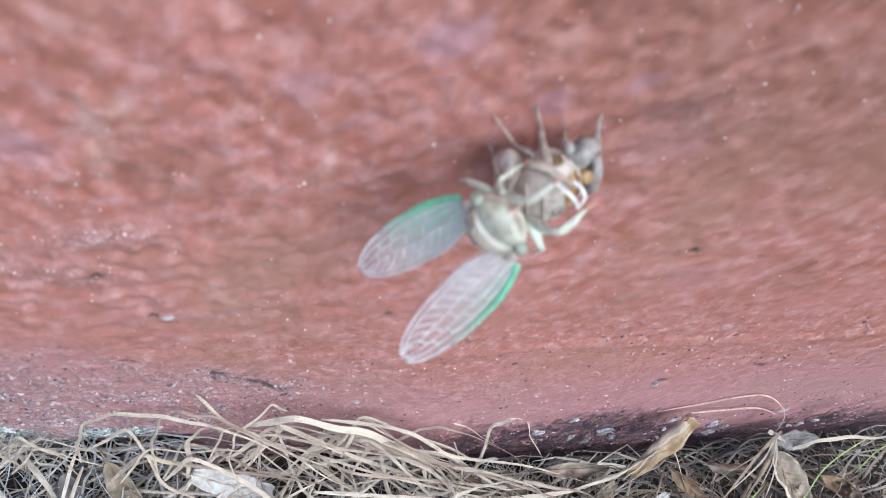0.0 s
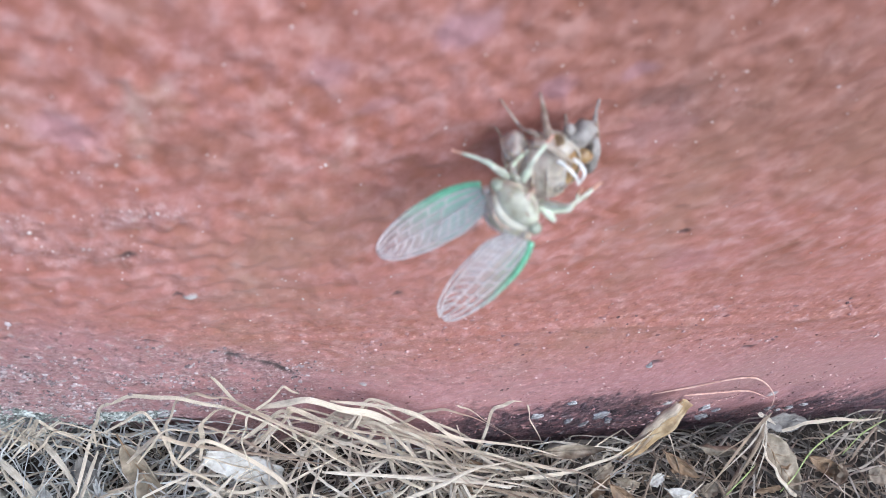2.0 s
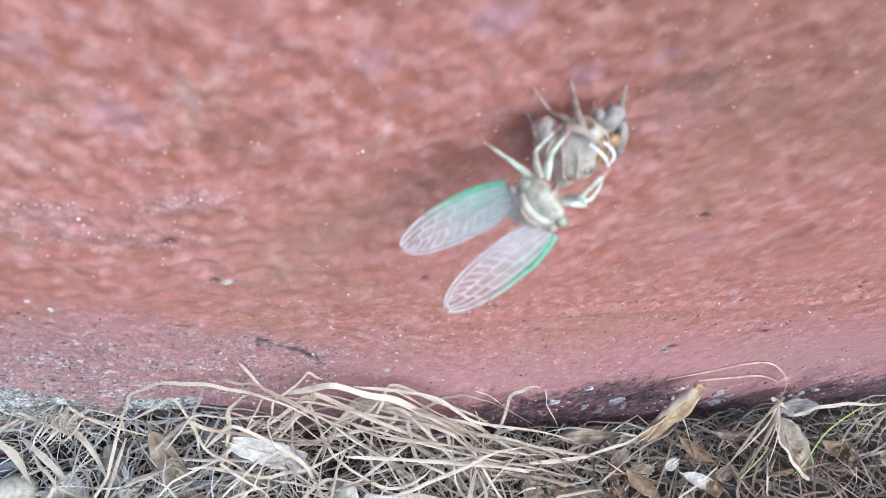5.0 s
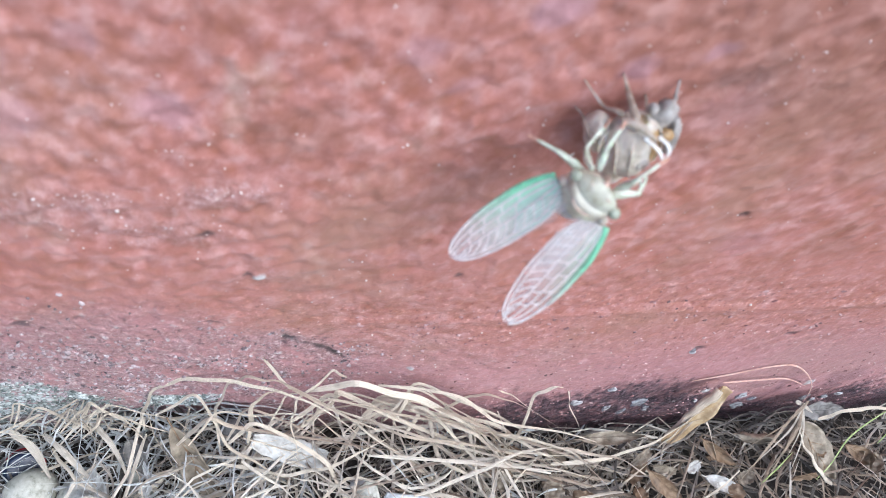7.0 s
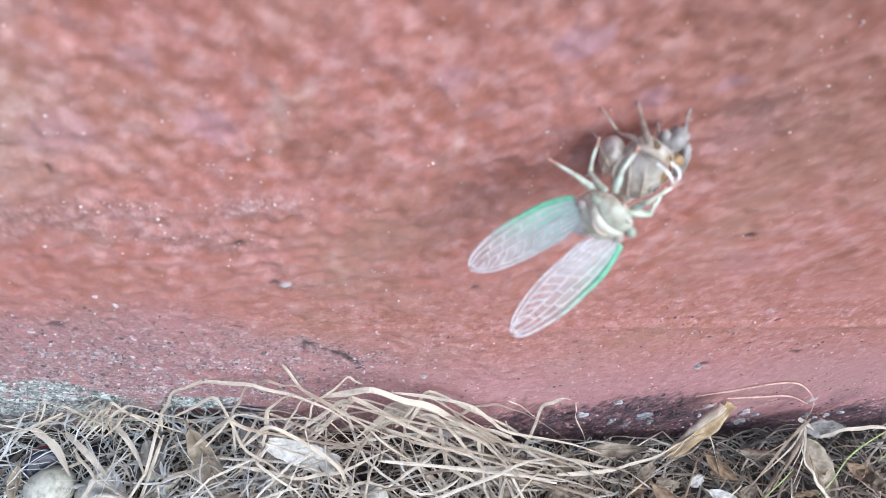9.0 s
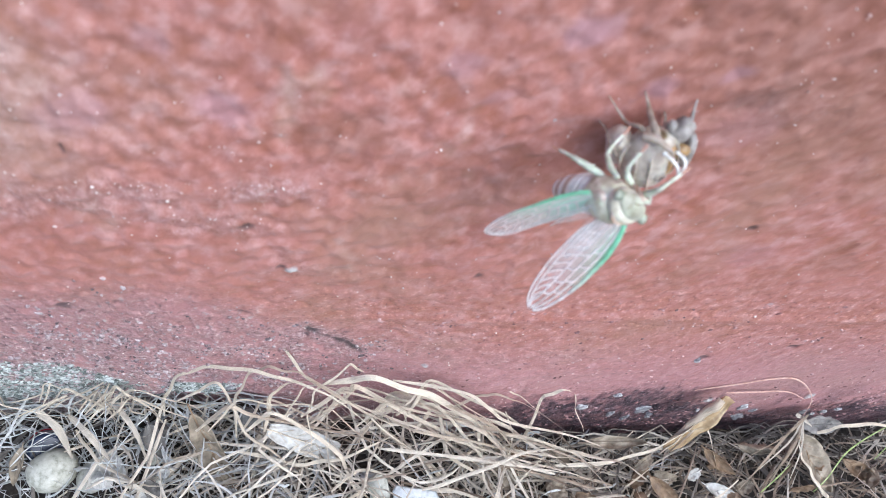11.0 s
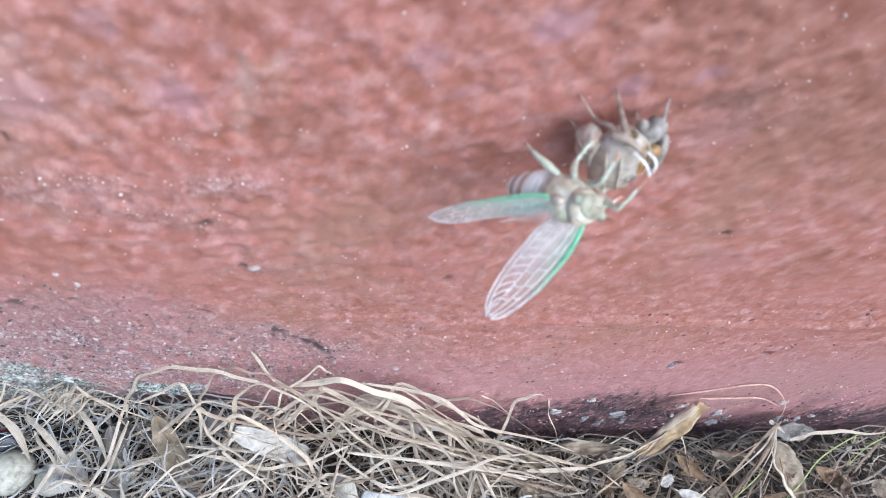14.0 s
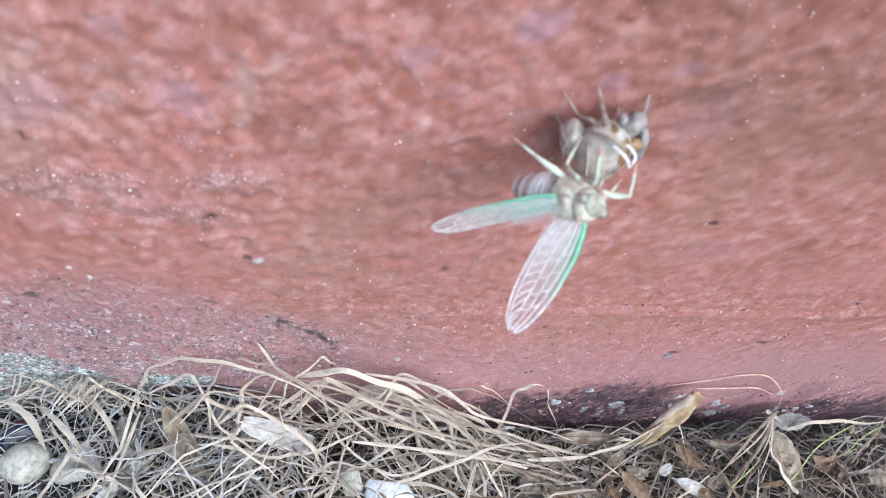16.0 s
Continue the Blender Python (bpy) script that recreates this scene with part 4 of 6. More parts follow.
# ---- dead leaves ----
def dead_leaf(tip, base, width, curl, material, label, roll=0.0, lift=0.0, vein=None, jag=0.12, seed=0, sink=0.0, rim=0.0, rim_side=1, blunt=False):
    """A withered leaf from base to tip (mm): a cupped blade with a midrib, side veins and a stalk."""
    a, b = Vector(base) / 1000, Vector(tip) / 1000
    if sink:
        a.z, b.z = a.z - sink / 1000, b.z - sink / 1000
    ahead = (b - a).normalized()
    ln = (b - a).length
    side = ahead.cross(Vector((0, -0.5, 0.87))).normalized()
    side = Matrix.Rotation(radians(roll), 3, ahead) @ side
    over = side.cross(ahead)
    holder = new("dead_leaf")
    holder.location = a
    bm = bmesh.new()
    nu, nv = 22, 12
    grid = []
    for i in range(nu + 1):
        s = i / nu
        w = width / 2000 * (math.sin(math.pi * min(1, s * 0.97 + 0.03)) ** 0.75) * (1 - 0.25 * s)
        if blunt:
            w = width / 2000 * math.sin(math.pi * (0.10 + 0.72 * s)) ** 0.6
        row = []
        for j in range(nv + 1):
            v = j / nv * 2 - 1
            e = w * v * (1 + jag * noise.noise(Vector((s * 9, v * 2, seed))))
            wob = 0.13 * width / 1000 * noise.noise(Vector((s * 4, v * 2, seed + 5.0))) + 0.05 * width / 1000 * noise.noise(Vector((s * 11, v * 5, seed + 9.0)))
            bow = curl * (0.75 + 0.5 * s)
            row.append(ahead * (ln * s) + side * (abs(e / v) if v else w) / bow * math.sin(bow * v) + over * (w / bow * (1 - math.cos(bow * v)) + wob + lift * ln * math.sin(math.pi * s)))
        grid.append(row)
    for layer, sign in ((0.00012, 1), (-0.00012, -1)):
        for row in grid:
            for j, p in enumerate(row):
                bm.verts.new(p + over * layer)
    bm.verts.ensure_lookup_table()
    n1 = (nu + 1) * (nv + 1)
    ix = lambda i, j, k: bm.verts[k * n1 + i * (nv + 1) + j]
    for i in range(nu):
        for j in range(nv):
            bm.faces.new((ix(i, j, 0), ix(i + 1, j, 0), ix(i + 1, j + 1, 0), ix(i, j + 1, 0)))
            bm.faces.new((ix(i, j, 1), ix(i, j + 1, 1), ix(i + 1, j + 1, 1), ix(i + 1, j, 1)))
        for j, q in ((0, 1), (nv, -1)):
            bm.faces.new((ix(i, j, 0), ix(i, j, 1), ix(i + 1, j, 1), ix(i + 1, j, 0)))
    for j in range(nv):
        for i in (0, nu):
            bm.faces.new((ix(i, j, 0), ix(i, j + 1, 0), ix(i, j + 1, 1), ix(i, j, 1)))
    part("leaf_blade", bm, material, holder)
    if rim:
        bm = bmesh.new()
        tube(bm, [grid[i][nv * rim_side] for i in range(1, nu, 2)], [(0, 0.0003), (0.4, 0.6 * rim), (0.85, rim), (1, 0.8 * rim)], 30, 7, 0.5)
        part("leaf_rim", bm, STRAW_PALE, holder, "pale dry edge of the leaf")
    bm = bmesh.new()
    mid_line = [grid[i][nv // 2] + over * 0.0002 for i in range(0, nu + 1, 3)]
    tube(bm, [mid_line[0] - ahead * 0.12 * ln] + mid_line, [(0, 0.0005), (0.3, 0.00045), (1, 0.00012)], 26, 6)
    part("midrib", bm, vein or material, holder, "thin raised midrib and stalk")
    for k in range(3, nu - 3, 4):
        for sgn in (1, -1):
            bm = bmesh.new()
            c = nv // 2
            line = [grid[min(k + q, nu)][c + sgn * (q + 0)] + over * 0.00018 for q in range(0, c - 1, 2)]
            tube(bm, line, [(0, 0.00022), (1, 0.00008)], 8, 5)
            part("side_vein", bm, vein or material, holder)
    return tagged(holder, label, "dead leaf", "dead leaves in the mat")


dead_leaf((126, -7, 44), (102, -23, 8), 14, 0.9, LEAF_AMBER, "curled amber-brown dead leaf standing against the wall", roll=20, vein=STRAW_PALE, rim=0.0026, rim_side=0, blunt=True)
dead_leaf((211, -47, -24), (184, -18, 6), 24, 1.0, LEAF_TAN, "pale-edged tan dead leaf with dark veins", roll=-15, vein=LEAF_BROWN, seed=2, rim=0.0019)
dead_leaf((215, -13, 5), (186, -13, 9), 13, 0.3, LEAF_SLATE, "grey flat dead leaf beside the wall foot", roll=10, jag=0.3, seed=3)
dead_leaf((-78, -18, 11), (-113, -9, 25), 13, 0.25, LEAF_PALE, "bleached whitish dead leaf under straw", roll=-5, jag=0.2, seed=4, vein=STRAW_PALE, sink=5, blunt=True)
dead_leaf((-136, -28, -18), (-151, 0, 27), 18, 0.9, LEAF_TAN, "broad dull brown dead leaf among straw", roll=5, seed=5, vein=LEAF_BROWN, sink=5)
dead_leaf((-170, -14, -6), (-178, 2, 6), 14, 1.1, LEAF_SLATE, "grey crumpled dead leaf among straw", roll=-8, seed=6, sink=5)
dead_leaf((114, -50, -10), (93, -36, 4), 14, 1.4, LEAF_BROWN, "orange-brown dead leaf in the mat", roll=20, seed=7, sink=4)
dead_leaf((94, -18, 9), (58, -17, 8), 12, 1.5, LEAF_TAN, "flat tan dead leaf along the wall", roll=-10, seed=8, sink=5)
dead_leaf((-130, -32, -20), (-142, -16, -12), 14, 1.4, LEAF_BROWN, "brown dead leaf under straw", roll=10, seed=9, sink=5)
dead_leaf((150, -34, -8), (128, -22, 6), 14, 1.7, LEAF_BROWN, "brown dead leaf under straw", roll=30, seed=10, sink=5)
dead_leaf((150, -50, -12), (128, -40, -4), 13, 1.5, LEAF_PALE, "bleached curled dead leaf in the mat", roll=-20, seed=11, sink=5)
dead_leaf((172, -24, 8), (150, -20, 4), 14, 2.0, LEAF_TAN, "folded tan dead leaf by the wall", roll=45, seed=12, sink=5)
dead_leaf((50, -30, 2), (36, -18, 8), 12, 1.8, LEAF_TAN, "folded tan dead leaf in the mat", roll=-30, seed=13, sink=5)
dead_leaf((-210, -26, -16), (-196, -8, -2), 15, 1.1, LEAF_PALE, "pale bleached dead leaf beside a stone", roll=-15, seed=14, sink=5)
dead_leaf((240, -40, -12), (216, -30, -2), 14, 1.4, LEAF_BROWN, "brown dead leaf under straw", roll=12, seed=15, sink=5)


dead_leaf((-247, -22, -20), (-242, -5, -8), 10, 1.2, LEAF_TAN, "narrow tan dead leaf beside a white stone", roll=10, seed=16)
dead_leaf((-190, -22, -18), (-204, -8, -8), 15, 0.9, LEAF_PALE, "pale dead leaf beside a white stone", roll=-10, seed=17)

bits = random.Random(71)
for k in range(28):
    # broken bits of leaf deep in the mat
    a = Vector((bits.uniform(-215, 250) if k < 12 else bits.uniform(10, 250), bits.uniform(-50, -14), bits.uniform(-16, 2) - (6 if k > 11 else 0)))
    way = Vector((bits.uniform(-1, 1), bits.uniform(-0.8, 0.4), bits.uniform(-0.4, 0.3))).normalized() * bits.uniform(8, 17)
    dead_leaf(a + way, a, bits.uniform(6, 12), bits.uniform(0.5, 1.6), (LEAF_TAN, LEAF_BROWN if a.x > 0 else LEAF_PALE, LEAF_SLATE if a.x < 0 else LEAF_BROWN, LEAF_PALE if k < 12 else LEAF_TAN)[k % 4], "small broken piece of dry leaf in the mat", roll=bits.uniform(-40, 40), jag=0.35, seed=30 + k, blunt=True)


# ---- stones and scraps ----
def stone(at, radii, turn, material, label, seed, name="stone"):
    bm = bmesh.new()
    ball(bm, (0, 0, 0), [r / 1000 for r in radii], pose(0, 0, 0, *turn), 28, 18, 0.09, seed)
    ob = part(name, bm, material)
    ob.location = Vector(at) / 1000
    return tagged(ob, label, "stone", "stones in the mat")


stone((-229, -15, -19), (13, 11, 10), (10, 5, 30), STONE_WHITE, "smooth white stone with grey speckles", 3)
stone((-176, -1, -8), (8, 6, 6), (0, 10, 20), STONE_GREY, "dark grey stone half under straw", 8)
stone((-126, 4, 2), (6, 5, 6), (0, 0, 0), STONE_GREY, "dark round stone at the wall foot", 12)
stone((-177, -12, -13), (4.5, 4, 4), (0, 0, 40), STONE_WHITE, "small cream pebble among straw", 15)
stone((-175, -20, -20), (6, 5, 4.5), (0, 0, 10), STONE_WHITE, "small cream pebble among straw", 21)
stone((-209, -17, -24), (10, 8, 7), (5, 0, 70), STONE_WHITE, "flat cream stone beside a white stone", 25)


def scrap(at, size, turn, material, label, seed):
    """A broken flake with a thin edge."""
    bm = bmesh.new()
    r = random.Random(seed)
    n = 14
    lower, upper = [], []
    for k in range(n):
        a = 2 * math.pi * k / n
        square = 1 / max(abs(math.cos(a)), abs(math.sin(a))) ** 0.8
        q = Vector((size[0] / 2000 * square * math.cos(a) * r.uniform(0.85, 1.08), size[1] / 2000 * square * math.sin(a) * r.uniform(0.85, 1.08), 0))
        lower.append(bm.verts.new(q))
        upper.append(bm.verts.new(q * 0.94 + Vector((0, 0, size[2] / 1000 * r.uniform(0.8, 1.2)))))
    bm.faces.new(lower[::-1])
    bm.faces.new(upper)
    for k in range(n):
        bm.faces.new((lower[k], lower[(k + 1) % n], upper[(k + 1) % n], upper[k]))
    bmesh.ops.subdivide_edges(bm, edges=bm.edges[:], cuts=1, use_grid_fill=True)
    ob = part("flake", bm, material)
    ob.matrix_world = pose(at[0] / 1000, at[1] / 1000, at[2] / 1000, *turn)
    return tagged(ob, label, "flake", "flakes in the mat")


scrap((-38, -43, 4), (27, 12, 1.6), (30, 4, -8), FLAKE_WHITE, "bluish-white flat flake lying in the mat", 2)
scrap((-57, -37, 4), (11, 16, 1.4), (35, -10, 10), STONE_WHITE, "cream flat flake standing in the mat", 5)


def bottle_cap():
    holder = new("bottle_cap")
    bm = bmesh.new()
    spindle(bm, [(-0.004, 0.0095, 0.0095, 0), (0.002, 0.0095, 0.0095, 0), (0.0034, 0.0087, 0.0087, 0), (0.0036, 0.007, 0.007, 0)], 40, "Z")
    part("cap", bm, PLASTIC_BLUE, holder)
    bm = bmesh.new()
    spindle(bm, [(-0.0052, 0.0099, 0.0099, 0), (-0.0042, 0.0099, 0.0099, 0)], 40, "Z")
    part("ring", bm, PLASTIC_RED, holder, "red rim of the cap")
    holder.matrix_world = pose(-0.235, -0.003, -0.020, 30, 20, 0)
    tagged(holder, "dark blue plastic cap with a red rim, half buried", "bottle cap")


bottle_cap()


# ---- the empty moult on the wall ----
def moult():
    holder = new("cicada_shell")
    base = Vector((0.006, -0.011, 0.2430))
    holder.location = base
    own = lambda p: Vector(p) / 1000 - base
    bm = bmesh.new()
    rings = [(0.0080, 0.0020, 0.0020, 0.0), (0.0070, 0.0046, 0.0040, 0.0), (0.0046, 0.0064, 0.0056, -0.0004), (0.0012, 0.0072, 0.0064, -0.0008), (-0.0030, 0.0071, 0.0063, -0.0006),
             (-0.0068, 0.0060, 0.0054, 0.0002), (-0.0094, 0.0040, 0.0036, 0.0010)]
    spindle(bm, rings, 30, "Z", (0, 0), skip=lambda k, j: 1 <= k <= 4 and j in (24, 25, 26, 27))
    th = part("thorax", bm, SHELL, holder, "split brown back of the empty shell")
    sol = th.modifiers.new("skin", "SOLIDIFY")
    sol.thickness = 0.0003
    bm = bmesh.new()
    spindle(bm, [(a, w * 0.88, d * 0.88, sh) for a, w, d, sh in rings], 22, "Z", (0, 0))
    part("lining", bm, SHELL_AMBER, holder, "amber inside of the split back")
    z0 = -0.0080
    for k in range(4):
        r = 0.0050 * (1 - 0.13 * k)
        bm = bmesh.new()
        spindle(bm, [(z0, r * 0.9, r * 0.85, 0.0018), (z0 - 0.0004, r, r * 0.93, 0.0018), (z0 - 0.0017, r * 0.97, r * 0.9, 0.002), (z0 - 0.0021, r * 0.84, r * 0.8, 0.002)], 20, "Z")
        part("abdomen_ring", bm, SHELL, holder)
        z0 -= 0.0019
    bm = bmesh.new()
    ball(bm, own((11.5, -9.0, 250.0)), (0.0028, 0.0030, 0.0044), pose(0, 0, 0, 10, 18, 0), 22, 16, 0.3, 4)
    part("head", bm, SHELL_GREY, holder, "grey hollow head of the shell")
    for at in ((8.8, -9.2, 252.4), (14.6, -8.4, 251.0)):
        bm = bmesh.new()
        ball(bm, own(at), (0.0013, 0.0014, 0.0016))
        part("eye", bm, SHELL_GREY, holder)
    bm = bmesh.new()
    ball(bm, own((13.0, -12.2, 246.6)), (0.0021, 0.0016, 0.0018), None, 14, 10, 0.2, 7)
    part("neck_skin", bm, SHELL_AMBER, holder, "amber skin at the neck of the shell")
    bm = bmesh.new()
    ball(bm, own((-1.6, -8.0, 243.6)), (0.0036, 0.0044, 0.0056), pose(0, 0, 0, 8, -12, 0), 18, 12, 0.18, 3)
    part("wing_pad", bm, SHELL, holder)
    bm = bmesh.new()
    ball(bm, own((16.6, -9.0, 243.0)), (0.0019, 0.0030, 0.0068), pose(0, 0, 0, 6, -8, 0), 18, 12, 0.12, 5)
    part("wing_pad", bm, SHELL_GREY, holder)
    for line in ([(-0.4, -15.0, 249.0), (0.6, -16.4, 245.0), (1.6, -16.6, 240.0), (4.0, -16.0, 235.5)], [(2.8, -16.9, 250.0), (3.6, -17.9, 246.0), (4.6, -17.9, 241.0), (6.6, -16.8, 236.0)],
                 [(-3.6, -11.0, 247.0), (-4.6, -11.6, 244.0), (-3.8, -11.8, 240.5)], [(-1.0, -12.0, 248.4), (-2.6, -12.8, 245.0), (-1.4, -13.0, 240.5)]):
        bm = bmesh.new()
        tube(bm, [own(p) for p in line], [(0, 0.0002), (0.5, 0.0004), (1, 0.0002)], 18, 7)
        part("seam", bm, SHELL, holder)

    def leg(points, thick, skin=SHELL_LEG):
        bm = bmesh.new()
        tube(bm, [own(p) for p in points], [(0, thick * 1.1), (0.35, thick), (0.5, thick * 0.7), (0.62, thick * 0.75), (1, thick * 0.25)], 26, 8, 0.8)
        part("leg", bm, skin, holder)

    leg([(3.5, -11.5, 250.5), (0.6, -10, 252.4), (-0.8, -6.6, 250.0), (-1.6, -4.4, 249.4), (-5.4, 0.4, 252.4)], 0.0007)
    leg([(4, -14.5, 251.5), (3.2, -13, 253.8), (3.0, -8.5, 254.2), (3.8, -4.2, 253.2), (3.6, 0.4, 254.2)], 0.0011)
    leg([(11, -10, 251), (13.5, -8, 252), (16.6, -4.4, 249.6), (17.2, -2.4, 250.8), (18.2, 0.4, 253.4)], 0.0007, SHELL_GREY)
    leg([(15.5, -10, 246), (18.2, -6.2, 245.2), (19.0, -3.0, 245.2), (19.4, 0.4, 246.2)], 0.0006)
    leg([(8.6, -10, 249.5), (8.8, -8, 249.4), (10.4, -4, 247.6), (11.2, 0.4, 247.8)], 0.0008)
    leg([(0, -10, 243), (-3.5, -12, 244.5), (-5.0, -9, 246), (-4.8, -4, 245), (-5.5, 0.6, 243.5)], 0.0006)
    leg([(-0.6, -14.4, 254.2), (1.8, -16.0, 255.0), (4.4, -17.2, 254.0), (7.0, -17.4, 251.8), (8.6, -17.0, 249.0)], 0.0012)
    for pts in ([(4.6, -17.8, 252.2), (6.6, -19.6, 251.6), (8.6, -20.2, 249.6), (10.0, -20.2, 246.8)], [(8.0, -17.2, 252.0), (9.8, -18.8, 251.4), (10.8, -19.6, 249.4), (10.2, -20, 246.8)]):
        bm = bmesh.new()
        tube(bm, [own(p) for p in pts], [(0, 0.00046), (1, 0.00036)], 22, 8)
        part("thread", bm, THREAD, holder, "white breathing-tube lining hanging out")
    bm = bmesh.new()
    curl = [own((7.2 + (1.5 - 0.09 * k) * math.cos(0.7 * k), -17.9 - 0.03 * k, 242.6 + (1.9 - 0.11 * k) * math.sin(0.7 * k))) for k in range(12)]
    tube(bm, curl, [(0, 0.00032), (1, 0.0002)], 40, 7)
    part("thread", bm, SHELL_GREY, holder, "curled breathing-tube lining")
    tagged(holder, "empty brown cicada shell clinging to the red wall", "insect shell")


moult()


# ---- the cicada ----
def wing_edges(s):
    """Front and rear edge of the fore wing (mm from its axis) at a share of its length."""
    front = float(np.interp(s, [0, 0.08, 0.25, 0.5], [1.6, 3.0, 4.4, 4.8])) if s < 0.5 else 4.8 * math.sqrt(max(0.0, 1 - ((s - 0.5) / 0.5) ** 2.0))
    rear = float(np.interp(s, [0, 0.06, 0.2, 0.35, 0.5], [-2.2, -4.5, -5.7, -6.1, -5.9])) if s < 0.5 else -5.9 * math.sqrt(max(0.0, 1 - ((s - 0.5) / 0.5) ** 1.8))
    return front, rear


WING_LONG = 35.5


def wing_at(s, v, flip, lift=0.0):
    """A point of the wing: s along it, v from the rear edge (0) to the front edge (1)."""
    f, r = wing_edges(s)
    y = r + (f - r) * v
    z = 0.9 * math.sin(math.pi * s) * 0.8 - 0.035 * y * y * 0.35 + 0.25 * math.sin(7 * s + 0.4 * y)
    return Vector((s * WING_LONG, flip * y, z + lift)) / 1000


def fore_wing(holder, flip, name):
    bm = bmesh.new()
    nu, nv = 44, 14
    rows = [[bm.verts.new(wing_at(i / nu, j / nv, flip, 0.05)) for j in range(nv + 1)] for i in range(nu + 1)]
    for a, b in zip(rows, rows[1:]):
        for j in range(nv):
            bm.faces.new((a[j], b[j], b[j + 1], a[j + 1]))
    wing = part(name, bm, WING_FILM[flip], holder, "milky, still soft see-through fore wing")

    def vein(pts, thick, material=WING_VEIN, label="", kind="vein"):
        bm = bmesh.new()
        tube(bm, [wing_at(s, v, flip, 0.06) for s, v in pts], [(0, thick / 1000), (1, thick * 0.7 / 1000)], 20, 6, 0.6)
        part(kind, bm, material, wing, label)

    vein([(0.0, 0.93), (0.1, 0.95), (0.25, 0.965), (0.4, 0.975), (0.55, 0.98), (0.68, 0.98)], 0.75, WING_EDGE, "mint-green front edge", "front_edge")
    vein([(0.64, 0.98), (0.75, 0.98), (0.88, 0.97), (0.95, 0.94), (0.985, 0.8)], 0.42, WING_VEIN, "", "front_edge")
    vein([(0.03, 0.03), (0.2, 0.02), (0.4, 0.02), (0.6, 0.02), (0.8, 0.03), (0.92, 0.06), (0.985, 0.3)], 0.30, WING_VEIN, "", "rear_edge")
    vein([(0.02, 0.82), (0.15, 0.84), (0.32, 0.84), (0.5, 0.83), (0.7, 0.82), (0.86, 0.80), (0.95, 0.7)], 0.33)
    vein([(0.02, 0.62), (0.14, 0.68), (0.28, 0.68), (0.42, 0.66), (0.58, 0.66), (0.74, 0.66), (0.90, 0.60)], 0.31)
    vein([(0.02, 0.45), (0.12, 0.48), (0.25, 0.46), (0.40, 0.45), (0.56, 0.46), (0.70, 0.46), (0.86, 0.42)], 0.31)
    vein([(0.02, 0.25), (0.10, 0.24), (0.20, 0.16), (0.30, 0.07)], 0.30)
    for s0, v0, s1, v1 in ((0.26, 0.84, 0.31, 0.68), (0.42, 0.84, 0.46, 0.66), (0.58, 0.83, 0.62, 0.66), (0.72, 0.82, 0.75, 0.66), (0.34, 0.68, 0.39, 0.45), (0.50, 0.66, 0.53, 0.46),
                           (0.64, 0.66, 0.67, 0.46), (0.78, 0.65, 0.80, 0.44)):
        vein([(s0, v0), ((s0 + s1) / 2 + 0.01, (v0 + v1) / 2), (s1, v1)], 0.28, kind="cross_vein")
    for k in range(9):
        s0 = 0.17 + 0.078 * k
        s1 = min(s0 + 0.05 + 0.012 * k, 0.955)
        vein([(s0, 0.46), (s0 * 0.65 + s1 * 0.35, 0.32), (s1, 0.15)], 0.31)
    vein([(0.16, 0.10), (0.30, 0.13), (0.50, 0.14), (0.70, 0.15), (0.86, 0.17), (0.94, 0.27), (0.955, 0.45), (0.95, 0.66)], 0.26)
    for s0, v0, s1, v1 in ((0.86, 0.42, 0.965, 0.22), (0.90, 0.60, 0.975, 0.5), (0.93, 0.74, 0.975, 0.72)):
        vein([(s0, v0), (s0 * 0.5 + s1 * 0.5, v0 * 0.5 + v1 * 0.5), (s1, v1)], 0.30)
    return wing


def hind_wing(holder, sgn):
    bm = bmesh.new()
    n = 16
    top = []
    for i in range(n + 1):
        s = i / n
        half = 3.4 * math.sin(math.pi * (0.08 + 0.92 * s)) ** 0.7
        top.append([bm.verts.new(Vector((s * 17, sgn * (half * 0.8 * v - 4.0), -0.5 + 0.4 * math.sin(3 * s + 2 * v))) / 1000) for v in (-1, -0.6, -0.2, 0.2, 0.6, 1)])
    for a, b in zip(top, top[1:]):
        for j in range(5):
            bm.faces.new((a[j], b[j], b[j + 1], a[j + 1]))
    w = part("hind_wing", bm, HIND_FILM, holder, "short milky hind wing under the fore wing")
    for v in (-0.6, -0.2, 0.2, 0.6, 0.96):
        bm = bmesh.new()
        tube(bm, [Vector((s * 17, sgn * (2.7 * math.sin(math.pi * (0.08 + 0.92 * s)) ** 0.7 * v - 4.0), -0.45 + 0.4 * math.sin(3 * s + 2 * v))) / 1000 for s in (0.0, 0.3, 0.6, 0.95)], [(0, 0.0002), (1, 0.00012)], 12, 5)
        part("vein", bm, HIND_FILM, w)
    return w


